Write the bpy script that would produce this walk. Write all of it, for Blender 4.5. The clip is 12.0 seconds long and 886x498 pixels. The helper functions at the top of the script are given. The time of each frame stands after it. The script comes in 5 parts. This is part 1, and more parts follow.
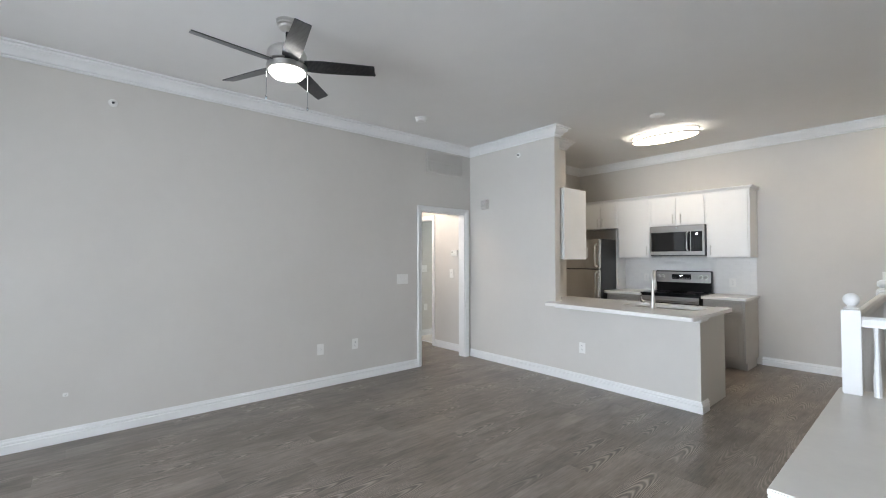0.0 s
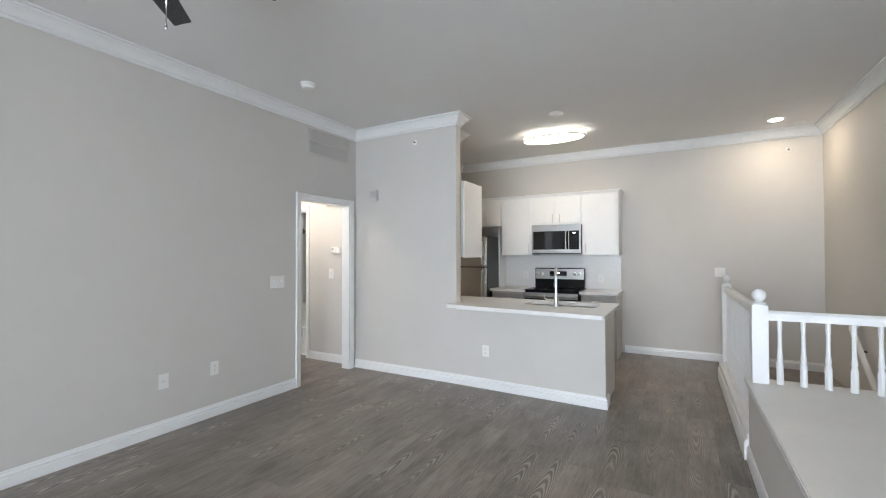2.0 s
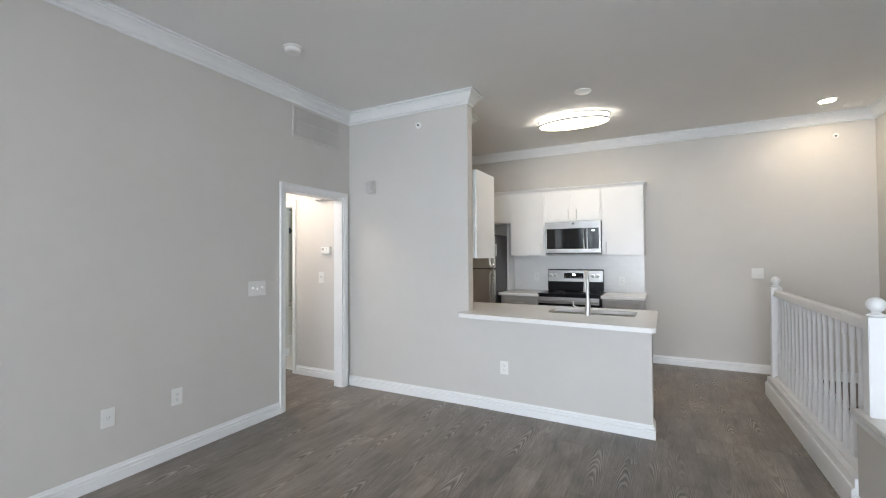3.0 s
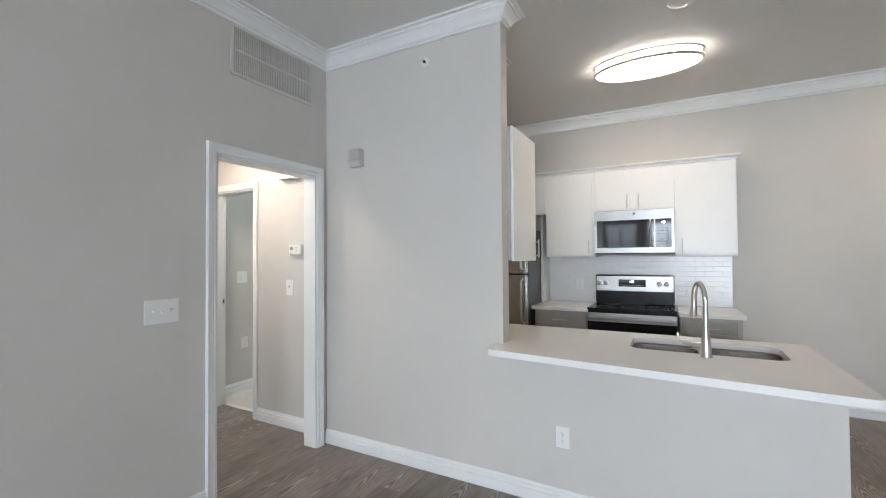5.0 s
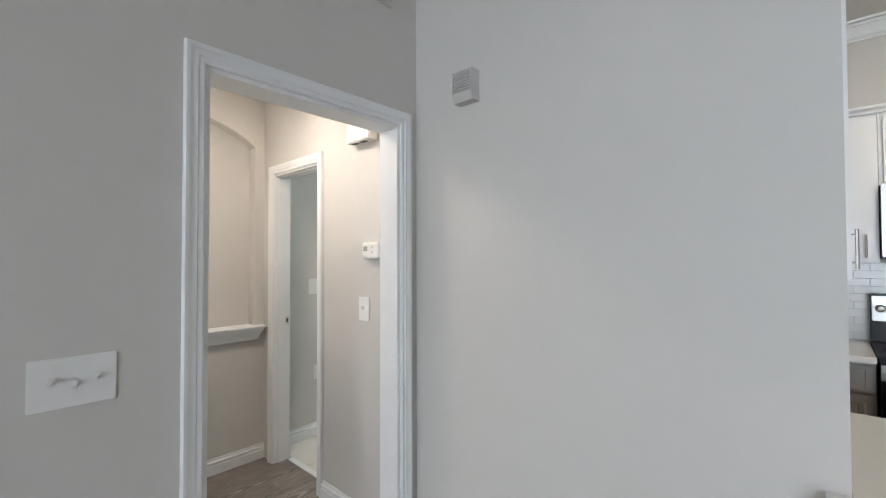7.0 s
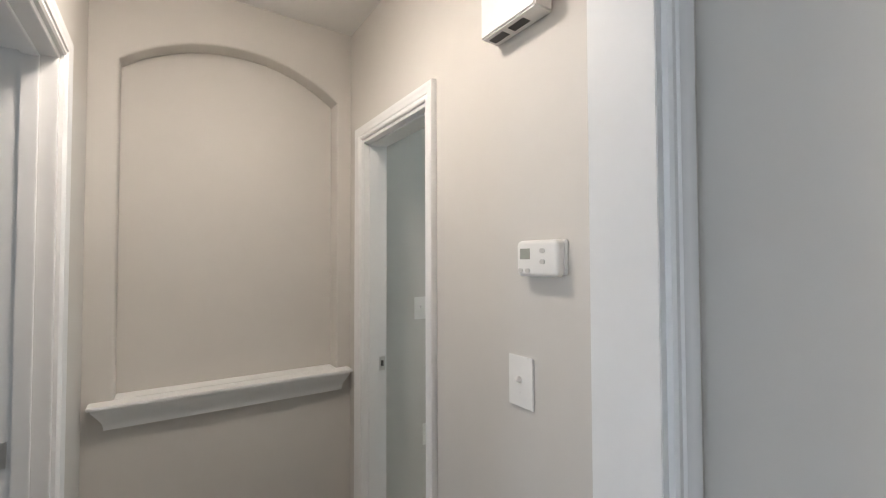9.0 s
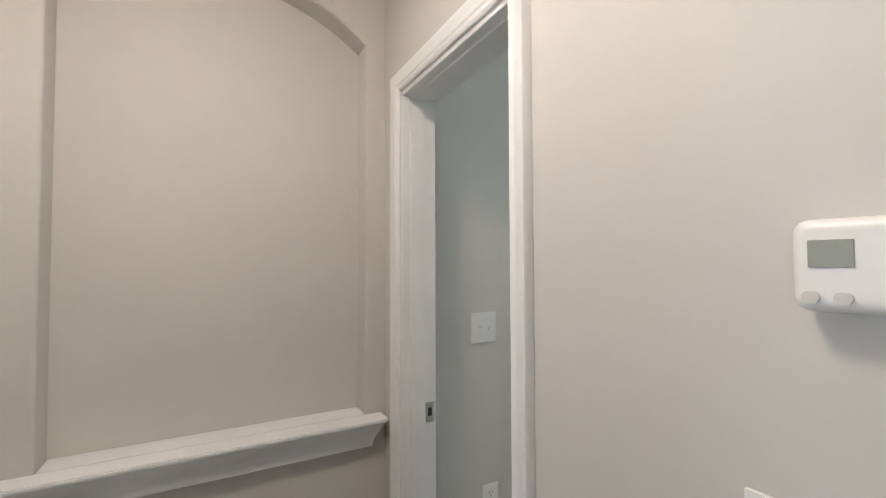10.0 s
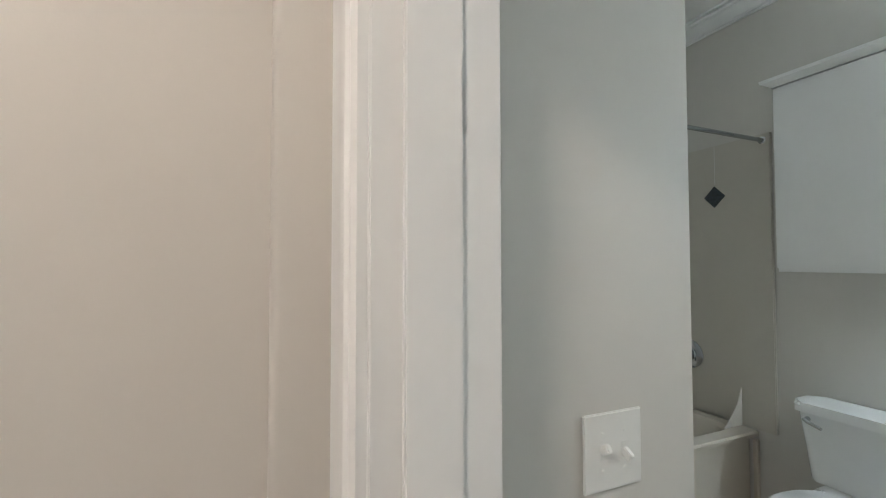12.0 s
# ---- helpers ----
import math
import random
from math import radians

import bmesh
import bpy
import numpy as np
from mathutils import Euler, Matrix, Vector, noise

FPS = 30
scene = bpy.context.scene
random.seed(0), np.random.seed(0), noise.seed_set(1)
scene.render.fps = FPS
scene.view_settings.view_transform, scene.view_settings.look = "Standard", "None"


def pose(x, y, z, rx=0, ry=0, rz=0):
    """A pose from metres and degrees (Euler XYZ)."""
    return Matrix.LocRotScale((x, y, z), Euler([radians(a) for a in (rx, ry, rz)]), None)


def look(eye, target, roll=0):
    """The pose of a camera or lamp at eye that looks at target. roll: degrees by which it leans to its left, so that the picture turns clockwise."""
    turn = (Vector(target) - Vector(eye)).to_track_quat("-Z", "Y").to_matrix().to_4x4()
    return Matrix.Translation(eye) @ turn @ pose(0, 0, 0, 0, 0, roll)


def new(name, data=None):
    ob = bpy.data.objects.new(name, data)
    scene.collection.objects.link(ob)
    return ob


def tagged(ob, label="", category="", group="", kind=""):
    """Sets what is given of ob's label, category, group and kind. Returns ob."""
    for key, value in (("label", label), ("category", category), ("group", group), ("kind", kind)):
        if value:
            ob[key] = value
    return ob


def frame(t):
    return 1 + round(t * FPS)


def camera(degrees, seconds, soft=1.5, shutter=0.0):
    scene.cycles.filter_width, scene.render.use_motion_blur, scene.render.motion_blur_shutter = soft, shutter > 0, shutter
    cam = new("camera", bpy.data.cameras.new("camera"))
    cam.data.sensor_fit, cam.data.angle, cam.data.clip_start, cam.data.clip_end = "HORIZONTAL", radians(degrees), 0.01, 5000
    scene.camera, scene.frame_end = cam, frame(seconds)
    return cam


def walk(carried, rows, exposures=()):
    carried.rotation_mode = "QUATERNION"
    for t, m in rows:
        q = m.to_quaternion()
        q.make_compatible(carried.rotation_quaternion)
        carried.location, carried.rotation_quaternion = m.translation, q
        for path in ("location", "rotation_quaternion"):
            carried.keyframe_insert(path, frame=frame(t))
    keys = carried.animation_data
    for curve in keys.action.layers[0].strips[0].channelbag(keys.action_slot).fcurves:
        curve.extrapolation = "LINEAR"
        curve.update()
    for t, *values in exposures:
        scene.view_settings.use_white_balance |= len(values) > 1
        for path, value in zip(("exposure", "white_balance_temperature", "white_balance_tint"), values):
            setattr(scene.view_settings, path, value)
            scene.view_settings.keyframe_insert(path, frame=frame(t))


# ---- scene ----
cam = camera(92.7, 12.0, 1.1)
PATH = [
    (0.0, look((4.373, -4.306, 1.399), (2.105, -2.343, 1.467), -0.10)),
    (0.5, look((4.263, -4.407, 1.387), (2.312, -2.129, 1.455), -0.18)),
    (1.0, look((4.068, -4.403, 1.399), (2.421, -1.896, 1.442), -0.39)),
    (1.5, look((3.828, -4.320, 1.404), (2.319, -1.727, 1.443), -0.27)),
    (2.0, look((3.585, -4.160, 1.406), (2.128, -1.538, 1.454), -0.10)),
    (2.5, look((3.324, -3.931, 1.402), (1.910, -1.286, 1.450), -0.27)),
    (3.0, look((3.091, -3.668, 1.405), (1.700, -1.011, 1.458), -0.35)),
    (5.0, look((2.361, -2.439, 1.417), (0.922, 0.193, 1.473), -0.40)),
    (5.5, look((2.155, -2.131, 1.433), (0.629, 0.452, 1.488), -0.36)),
    (6.0, look((1.917, -1.864, 1.441), (0.249, 0.629, 1.497), -0.32)),
    (6.5, look((1.661, -1.605, 1.441), (-0.164, 0.775, 1.501), -0.32)),
    (7.0, look((1.402, -1.370, 1.447), (-0.606, 0.855, 1.509), -0.19)),
    (9.0, look((0.336, -0.712, 1.480), (-2.166, 0.941, 1.563), -0.17)),
    (9.5, look((0.046, -0.581, 1.485), (-2.533, 0.950, 1.563), -0.25)),
    (10.0, look((-0.245, -0.474, 1.490), (-2.881, 0.955, 1.578), -0.20)),
    (10.5, look((-0.530, -0.368, 1.489), (-3.232, 0.931, 1.596), -0.17)),
    (10.8, look((-0.700, -0.316, 1.486), (-3.427, 0.930, 1.586), -0.31)),
    (11.0, look((-0.806, -0.277, 1.491), (-3.551, 0.932, 1.583), -0.14)),
    (11.5, look((-1.003, -0.167, 1.505), (-3.765, 1.002, 1.592), -0.12)),
    (12.0, look((-1.175, -0.016, 1.523), (-3.938, 1.149, 1.617), -0.07)),
]
walk(cam, PATH, [(0.0, 0.62, 6450, 10), (3.0, 0.64, 6450, 10), (5.0, 0.52, 6450, 10), (7.0, 0.36, 6450, 10), (9.0, 0.04, 6450, 10), (10.5, 0.10, 6450, 10), (12.0, 0.30, 6450, 10)])

# ---------------------------------------------------------------- light
world = bpy.data.worlds.new("world")
scene.world = world
world.use_nodes = True
wn = world.node_tree.nodes
sky = wn.new("ShaderNodeTexSky")
sky.sky_type = "NISHITA"
sky.sun_disc = False
sky.sun_elevation = radians(42)
sky.sun_rotation = radians(20)
world.node_tree.links.new(sky.outputs[0], wn["Background"].inputs[0])
wn["Background"].inputs[1].default_value = 0.12


def area(name, m, w, h, watts, colour, spread=180):
    d = bpy.data.lights.new(name, "AREA")
    d.shape, d.size, d.size_y, d.energy, d.color = "RECTANGLE", w, h, watts, colour
    d.spread = radians(spread)
    ob = new(name, d)
    ob.matrix_world = m
    return ob


sun = bpy.data.lights.new("sun", "SUN")
sun.energy, sun.angle, sun.color = 2.5, radians(0.5), (1.0, 0.95, 0.88)
sun_ob = new("sun", sun)
sun_ob.matrix_world = look((0, 20, 18), (0, 0, 0))

DAY = (0.785, 0.878, 1.0)
for wx, ww, wz, wh, watts in ((0.91, 0.92, 1.45, 1.9, 7), (2.24, 1.08, 1.45, 1.9, 34), (3.8, 1.38, 1.2, 2.3, 66)):
    area("window_daylight", look((wx, -7.745, wz), (wx, 0, wz - 0.9)), ww, wh, watts, DAY, 120)
# Unseen bedroom window, assumed from the bluish casing; adds cool fill to the hall
area("window_daylight", look((-0.95, -3.46, 1.45), (-0.95, 0, 1.35)), 1.2, 1.3, 17, DAY)
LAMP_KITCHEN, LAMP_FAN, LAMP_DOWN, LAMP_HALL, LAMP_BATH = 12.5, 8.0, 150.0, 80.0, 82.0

# ---------------------------------------------------------------- materials


def mat(name, colour, rough=0.5, metal=0.0, emit=0.0, vary=0.05, scale=6.0, bump=0.0, bump_scale=60.0, coat=0.0, rand=0.0, grain=None):
    m = bpy.data.materials.new(name)
    m.use_nodes = True
    nt = m.node_tree
    b = nt.nodes["Principled BSDF"]
    b.inputs["Roughness"].default_value = rough
    b.inputs["Metallic"].default_value = metal
    b.inputs["Coat Weight"].default_value = coat
    co = nt.nodes.new("ShaderNodeTexCoord")
    mp = nt.nodes.new("ShaderNodeMapping")
    nt.links.new(co.outputs["Object"], mp.inputs[0])
    if grain:
        mp.inputs["Scale"].default_value = grain
    n1 = nt.nodes.new("ShaderNodeTexNoise")
    n1.inputs["Scale"].default_value = scale
    n1.inputs["Detail"].default_value = 5
    n2 = nt.nodes.new("ShaderNodeTexNoise")
    n2.inputs["Scale"].default_value = scale * 9
    n2.inputs["Detail"].default_value = 3
    nt.links.new(mp.outputs[0], n1.inputs["Vector"])
    nt.links.new(mp.outputs[0], n2.inputs["Vector"])
    mix = nt.nodes.new("ShaderNodeMath")
    mix.operation = "MULTIPLY_ADD"
    mix.inputs[1].default_value = 0.35
    nt.links.new(n2.outputs[0], mix.inputs[0])
    nt.links.new(n1.outputs[0], mix.inputs[2])
    ramp = nt.nodes.new("ShaderNodeValToRGB")
    lo = [max(0.0, c * (1 - vary)) for c in colour]
    hi = [min(1.0, c * (1 + vary)) for c in colour]
    ramp.color_ramp.elements[0].position, ramp.color_ramp.elements[0].color = 0.45, (*lo, 1)
    ramp.color_ramp.elements[1].position, ramp.color_ramp.elements[1].color = 0.9, (*hi, 1)
    nt.links.new(mix.outputs[0], ramp.inputs[0])
    out = ramp.outputs[0]
    if rand:
        info = nt.nodes.new("ShaderNodeObjectInfo")
        hsv = nt.nodes.new("ShaderNodeHueSaturation")
        mr = nt.nodes.new("ShaderNodeMapRange")
        mr.inputs[3].default_value, mr.inputs[4].default_value = 1 - rand, 1 + rand
        nt.links.new(info.outputs["Random"], mr.inputs[0])
        nt.links.new(mr.outputs[0], hsv.inputs["Value"])
        nt.links.new(out, hsv.inputs["Color"])
        out = hsv.outputs[0]
    nt.links.new(out, b.inputs["Base Color"])
    if bump:
        n3 = nt.nodes.new("ShaderNodeTexNoise")
        n3.inputs["Scale"].default_value = bump_scale
        n3.inputs["Detail"].default_value = 3
        nt.links.new(mp.outputs[0], n3.inputs["Vector"])
        bp = nt.nodes.new("ShaderNodeBump")
        bp.inputs["Strength"].default_value = bump
        bp.inputs["Distance"].default_value = 0.004
        nt.links.new(n3.outputs[0], bp.inputs["Height"])
        nt.links.new(bp.outputs[0], b.inputs["Normal"])
    if emit:
        b.inputs["Emission Color"].default_value = (*colour, 1)
        b.inputs["Emission Strength"].default_value = emit
    return m


def plank_material():
    """Grey-brown wood-look vinyl: cloudy tone, straight fine grain, and cathedral figure on some boards."""
    m = bpy.data.materials.new("vinyl_plank")
    m.use_nodes = True
    nt = m.node_tree
    b = nt.nodes["Principled BSDF"]
    link = nt.links.new

    def calc(op, p, q=None, r=None):
        n = nt.nodes.new("ShaderNodeMath")
        n.operation = op
        for k, v in enumerate((p, q, r)):
            if v is None:
                continue
            if isinstance(v, (int, float)):
                n.inputs[k].default_value = v
            else:
                link(v, n.inputs[k])
        return n.outputs[0]

    def remap(v, a0, a1, b0, b1):
        n = nt.nodes.new("ShaderNodeMapRange")
        n.interpolation_type = "SMOOTHSTEP"
        link(v, n.inputs[0])
        for k, x in enumerate((a0, a1, b0, b1), 1):
            n.inputs[k].default_value = x
        return n.outputs[0]

    co = nt.nodes.new("ShaderNodeTexCoord")
    info = nt.nodes.new("ShaderNodeObjectInfo")
    rnd = info.outputs["Random"]
    rnd2 = calc("FRACT", calc("MULTIPLY", rnd, 17.31))
    rnd3 = calc("FRACT", calc("MULTIPLY", rnd, 91.7))
    off = nt.nodes.new("ShaderNodeVectorMath")
    off.operation = "MULTIPLY_ADD"
    off.inputs[1].default_value = (37, 53, 11)
    link(rnd, off.inputs[0])
    link(co.outputs["Object"], off.inputs[2])

    def noise(stretch, scale, detail, rough=0.5):
        mp = nt.nodes.new("ShaderNodeMapping")
        mp.inputs["Scale"].default_value = stretch
        link(off.outputs[0], mp.inputs[0])
        n = nt.nodes.new("ShaderNodeTexNoise")
        n.inputs["Scale"].default_value = scale
        n.inputs["Detail"].default_value = detail
        n.inputs["Roughness"].default_value = rough
        link(mp.outputs[0], n.inputs["Vector"])
        return n.outputs[0]

    cloud = noise((1.0, 0.45, 1.0), 5.0, 4, 0.55)
    streak = noise((1.0, 0.07, 1.0), 40.0, 5, 0.6)
    fine = noise((1.0, 0.05, 1.0), 170.0, 4, 0.6)
    wave = noise((1.0, 0.3, 1.0), 7.0, 2)
    sep = nt.nodes.new("ShaderNodeSeparateXYZ")
    link(co.outputs["Object"], sep.inputs[0])
    across = calc("ADD", sep.outputs[0], calc("MULTIPLY_ADD", rnd2, 0.09, -0.045))
    along = calc("MULTIPLY", sep.outputs[1], calc("SUBTRACT", calc("MULTIPLY", calc("GREATER_THAN", rnd3, 0.5), 2.0), 1.0))
    phase = calc("MULTIPLY_ADD", along, 52.0, calc("MULTIPLY", calc("MULTIPLY", across, across), 6500.0))
    phase = calc("MULTIPLY_ADD", wave, 26.0, phase)
    rings = calc("POWER", calc("MULTIPLY_ADD", calc("SINE", phase), 0.5, 0.5), 1.6)
    figured = calc("MULTIPLY", remap(cloud, 0.43, 0.58, 0.0, 1.0), remap(rnd3, 0.25, 0.7, 0.1, 1.0))
    tone = calc("MULTIPLY_ADD", streak, 0.14, calc("MULTIPLY", cloud, 0.26))
    tone = calc("MULTIPLY_ADD", fine, 0.20, tone)
    tone = calc("MULTIPLY_ADD", calc("MULTIPLY", calc("SUBTRACT", rings, 0.45), figured), 0.19, tone)
    ramp = nt.nodes.new("ShaderNodeValToRGB")
    e = ramp.color_ramp.elements
    e[0].position, e[0].color = 0.20, (0.076, 0.063, 0.053, 1)
    e[1].position, e[1].color = 0.44, (0.385, 0.325, 0.278, 1)
    link(tone, ramp.inputs[0])
    hsv = nt.nodes.new("ShaderNodeHueSaturation")
    link(remap(rnd2, 0.0, 1.0, 0.90, 1.10), hsv.inputs["Value"])
    link(ramp.outputs[0], hsv.inputs["Color"])
    link(hsv.outputs[0], b.inputs["Base Color"])
    link(calc("MULTIPLY_ADD", fine, 0.16, 0.25), b.inputs["Roughness"])
    bp = nt.nodes.new("ShaderNodeBump")
    bp.inputs["Strength"].default_value = 0.1
    bp.inputs["Distance"].default_value = 0.0015
    link(tone, bp.inputs["Height"])
    link(bp.outputs[0], b.inputs["Normal"])
    return m


PAINT = mat("wall_paint", (0.60, 0.575, 0.535), 0.62, vary=0.025, scale=1.3, bump=0.04, bump_scale=200)
CEIL = mat("ceiling_paint", (0.77, 0.755, 0.73), 0.8, vary=0.02, scale=1.1, bump=0.25, bump_scale=150)
TRIM = mat("white_trim_paint", (0.80, 0.80, 0.79), 0.38, vary=0.02, scale=5)
TRIMC = mat("crown_paint", (0.80, 0.80, 0.79), 0.45, vary=0.02, scale=5, bump=0.04, bump_scale=40)
LEDGE = mat("ledge_paint", (0.74, 0.73, 0.70), 0.35, vary=0.04, scale=3, bump=0.06, bump_scale=12)
CABW = mat("white_cabinet_paint", (0.82, 0.82, 0.81), 0.35, vary=0.015, scale=4)
CABG = mat("greige_cabinet_paint", (0.45, 0.43, 0.40), 0.4, vary=0.03, scale=4)
QUARTZ = mat("white_quartz", (0.83, 0.82, 0.80), 0.2, vary=0.012, scale=30)
STEELF = mat("refrigerator_steel", (0.66, 0.64, 0.61), 0.24, 1.0, vary=0.06, scale=20, grain=(14, 6, 0.4))
STEEL = mat("brushed_steel", (0.38, 0.37, 0.355), 0.34, 1.0, vary=0.08, scale=20, grain=(0.4, 6, 14))
NICKEL = mat("brushed_nickel", (0.68, 0.67, 0.65), 0.28, 1.0, vary=0.06, scale=40)
CHROME = mat("chrome", (0.50, 0.53, 0.55), 0.1, 1.0, vary=0.02)
BLACKG = mat("black_glass", (0.012, 0.013, 0.015), 0.06, vary=0.05)
BLACK = mat("black_enamel", (0.012, 0.012, 0.013), 0.2, vary=0.1)
BLACK.node_tree.nodes["Principled BSDF"].inputs["Specular IOR Level"].default_value = 0.2
DARKSIDE = mat("fridge_side", (0.03, 0.031, 0.033), 0.38, vary=0.1, scale=30, bump=0.15, bump_scale=300)
PLASTIC = mat("white_plastic", (0.80, 0.79, 0.76), 0.35, vary=0.02, scale=20)
CHIME = mat("painted_plastic", (0.60, 0.58, 0.55), 0.5, vary=0.03, scale=20)
# Near-black painted where holes would be in shade; also the dark sprinkler nozzle
SHADE_NOZZLE = mat("hole_shade_and_nozzle", (0.04, 0.04, 0.04), 0.5)
BLADE = mat("dark_fan_blade", (0.115, 0.118, 0.122), 0.28, 1.0, vary=0.2, scale=12, grain=(1, 8, 8))
BLADET = mat("silver_fan_blade", (0.42, 0.41, 0.40), 0.4, vary=0.06, scale=12)
TILE = mat("white_subway_tile", (0.77, 0.765, 0.745), 0.24, vary=0.02, scale=9, rand=0.015)
GROUT = mat("grout", (0.74, 0.73, 0.71), 0.85, vary=0.06, scale=40)
BFLOOR = mat("bath_tile", (0.66, 0.62, 0.56), 0.35, vary=0.05, scale=7, rand=0.03)
TUBM = mat("tub_acrylic", (0.63, 0.57, 0.49), 0.2, vary=0.02, scale=3)
SURR = mat("shower_surround", (0.56, 0.525, 0.465), 0.35, vary=0.02, scale=3)
SLATE = mat("slate_inset", (0.045, 0.055, 0.065), 0.3, vary=0.35, scale=60, bump=0.3, bump_scale=120)
PORC = mat("porcelain", (0.80, 0.81, 0.81), 0.1, vary=0.01, coat=0.4)
LCD = mat("display_glass", (0.30, 0.31, 0.27), 0.3, vary=0.1, scale=30)
DIGIT = mat("lit_digits", (0.85, 0.95, 1.0), 0.4, emit=9.0)
OUTSIDE = mat("garden_backdrop", (0.16, 0.24, 0.12), 0.9, vary=0.7, scale=1.2)
GLOWK = mat("kitchen_diffuser", (1.0, 0.84, 0.64), 0.4, emit=LAMP_KITCHEN)
GLOWS = mat("kitchen_diffuser_side", (1.0, 0.92, 0.81), 0.4, emit=11.0)
GLOWF = mat("fan_diffuser", (1.0, 0.95, 0.88), 0.4, emit=LAMP_FAN)
GLOWD = mat("downlight_lens", (1.0, 0.84, 0.64), 0.4, emit=LAMP_DOWN)
GLOWH = mat("hall_lamp_diffuser", (1.0, 0.885, 0.795), 0.4, emit=LAMP_HALL)
# Glow of the assumed bathroom lamp, which stays out of view
GLOWB = mat("added_bath_glow", (0.78, 0.92, 1.0), 0.4, emit=LAMP_BATH)
PLANK = plank_material()
SUB = mat("subfloor", (0.05, 0.045, 0.042), 0.8)
STAIRM = mat("carpet_stair", (0.30, 0.26, 0.22), 0.95, vary=0.15, scale=60, bump=0.6, bump_scale=300)
GLASS = bpy.data.materials.new("window_glass")
GLASS.use_nodes = True
gb = GLASS.node_tree.nodes["Principled BSDF"]
gb.inputs["Transmission Weight"].default_value = 1.0
gb.inputs["Roughness"].default_value = 0.0
gb.inputs["IOR"].default_value = 1.45

# ---------------------------------------------------------------- mesh helpers


def smooth_mesh(me, angle=35):
    for p in me.polygons:
        p.use_smooth = True
    me.set_sharp_from_angle(angle=radians(angle))


def mesh_from(name, bm, material, smooth=True):
    bmesh.ops.recalc_face_normals(bm, faces=bm.faces)
    me = bpy.data.meshes.new(name)
    bm.to_mesh(me)
    bm.free()
    me.materials.append(material)
    if smooth:
        smooth_mesh(me)
    return me


def thing(name, at, label, category, group=""):
    e = new(name)
    e.location = at
    return tagged(e, label, category, group)


def part(name, bm, material, parent=None, label="", smooth=True):
    ob = new(name, mesh_from(name, bm, material, smooth))
    if parent:
        ob.parent = parent
        base = Vector(parent.location)
        if parent.parent:
            base = base * 0
        ob.matrix_parent_inverse = Matrix.Translation(-base)
    if label:
        ob["label"] = label
    return ob


def single(name, bm, material, label, category, group="", kind="", smooth=True):
    ob = part(name, bm, material, None, "", smooth)
    return tagged(ob, label, category, group, kind)


def box(bm, x0, y0, z0, x1, y1, z1, bevel=0.0, seg=2):
    r = bmesh.ops.create_cube(bm, size=1)
    vs = r["verts"]
    for v in vs:
        v.co = Vector(((x0 + x1) / 2 + v.co.x * (x1 - x0), (y0 + y1) / 2 + v.co.y * (y1 - y0), (z0 + z1) / 2 + v.co.z * (z1 - z0)))
    if bevel:
        es = list({e for v in vs for e in v.link_edges})
        bmesh.ops.bevel(bm, geom=es, offset=bevel, segments=seg, affect="EDGES", clamp_overlap=True)
    return bm


def boxes(*bs, bevel=0.0):
    bm = bmesh.new()
    for b in bs:
        box(bm, *b, bevel=bevel)
    return bm


def sweep(profile, path, to3, closed_profile=True, bm=None):
    """Profile points (offset to the left of the path, depth) carried along a flat path with mitred corners."""
    bm = bm or bmesh.new()
    n = len(path)
    rings = []
    for i in range(n):
        p = Vector(path[i])
        d0 = (p - Vector(path[i - 1])).normalized() if i else None
        d1 = (Vector(path[i + 1]) - p).normalized() if i < n - 1 else None
        a, b = d0 or d1, d1 or d0
        na, nb = Vector((-a.y, a.x)), Vector((-b.y, b.x))
        mt = (na + nb) / max(0.2, 1 + na.dot(nb))
        rings.append([bm.verts.new(to3(p.x + mt.x * o, p.y + mt.y * o, d)) for o, d in profile])
    m = len(profile)
    for i in range(n - 1):
        for k in range(m if closed_profile else m - 1):
            j = (k + 1) % m
            bm.faces.new((rings[i][k], rings[i][j], rings[i + 1][j], rings[i + 1][k]))
    if closed_profile:
        bm.faces.new(rings[0])
        bm.faces.new(rings[-1][::-1])
    return bm


def lathe(profile, cx, cy, seg=24, bm=None, m=None):
    """Profile points (radius, height) turned about the vertical axis through (cx, cy)."""
    bm = bm or bmesh.new()
    rings = []
    for r, z in profile:
        ring = []
        for k in range(seg):
            a = 2 * math.pi * k / seg
            co = Vector((cx + r * math.cos(a), cy + r * math.sin(a), z))
            ring.append(bm.verts.new(m @ co if m else co))
        rings.append(ring)
    for a, b in zip(rings, rings[1:]):
        for k in range(seg):
            j = (k + 1) % seg
            bm.faces.new((a[k], a[j], b[j], b[k]))
    bm.faces.new(rings[0])
    bm.faces.new(rings[-1][::-1])
    return bm


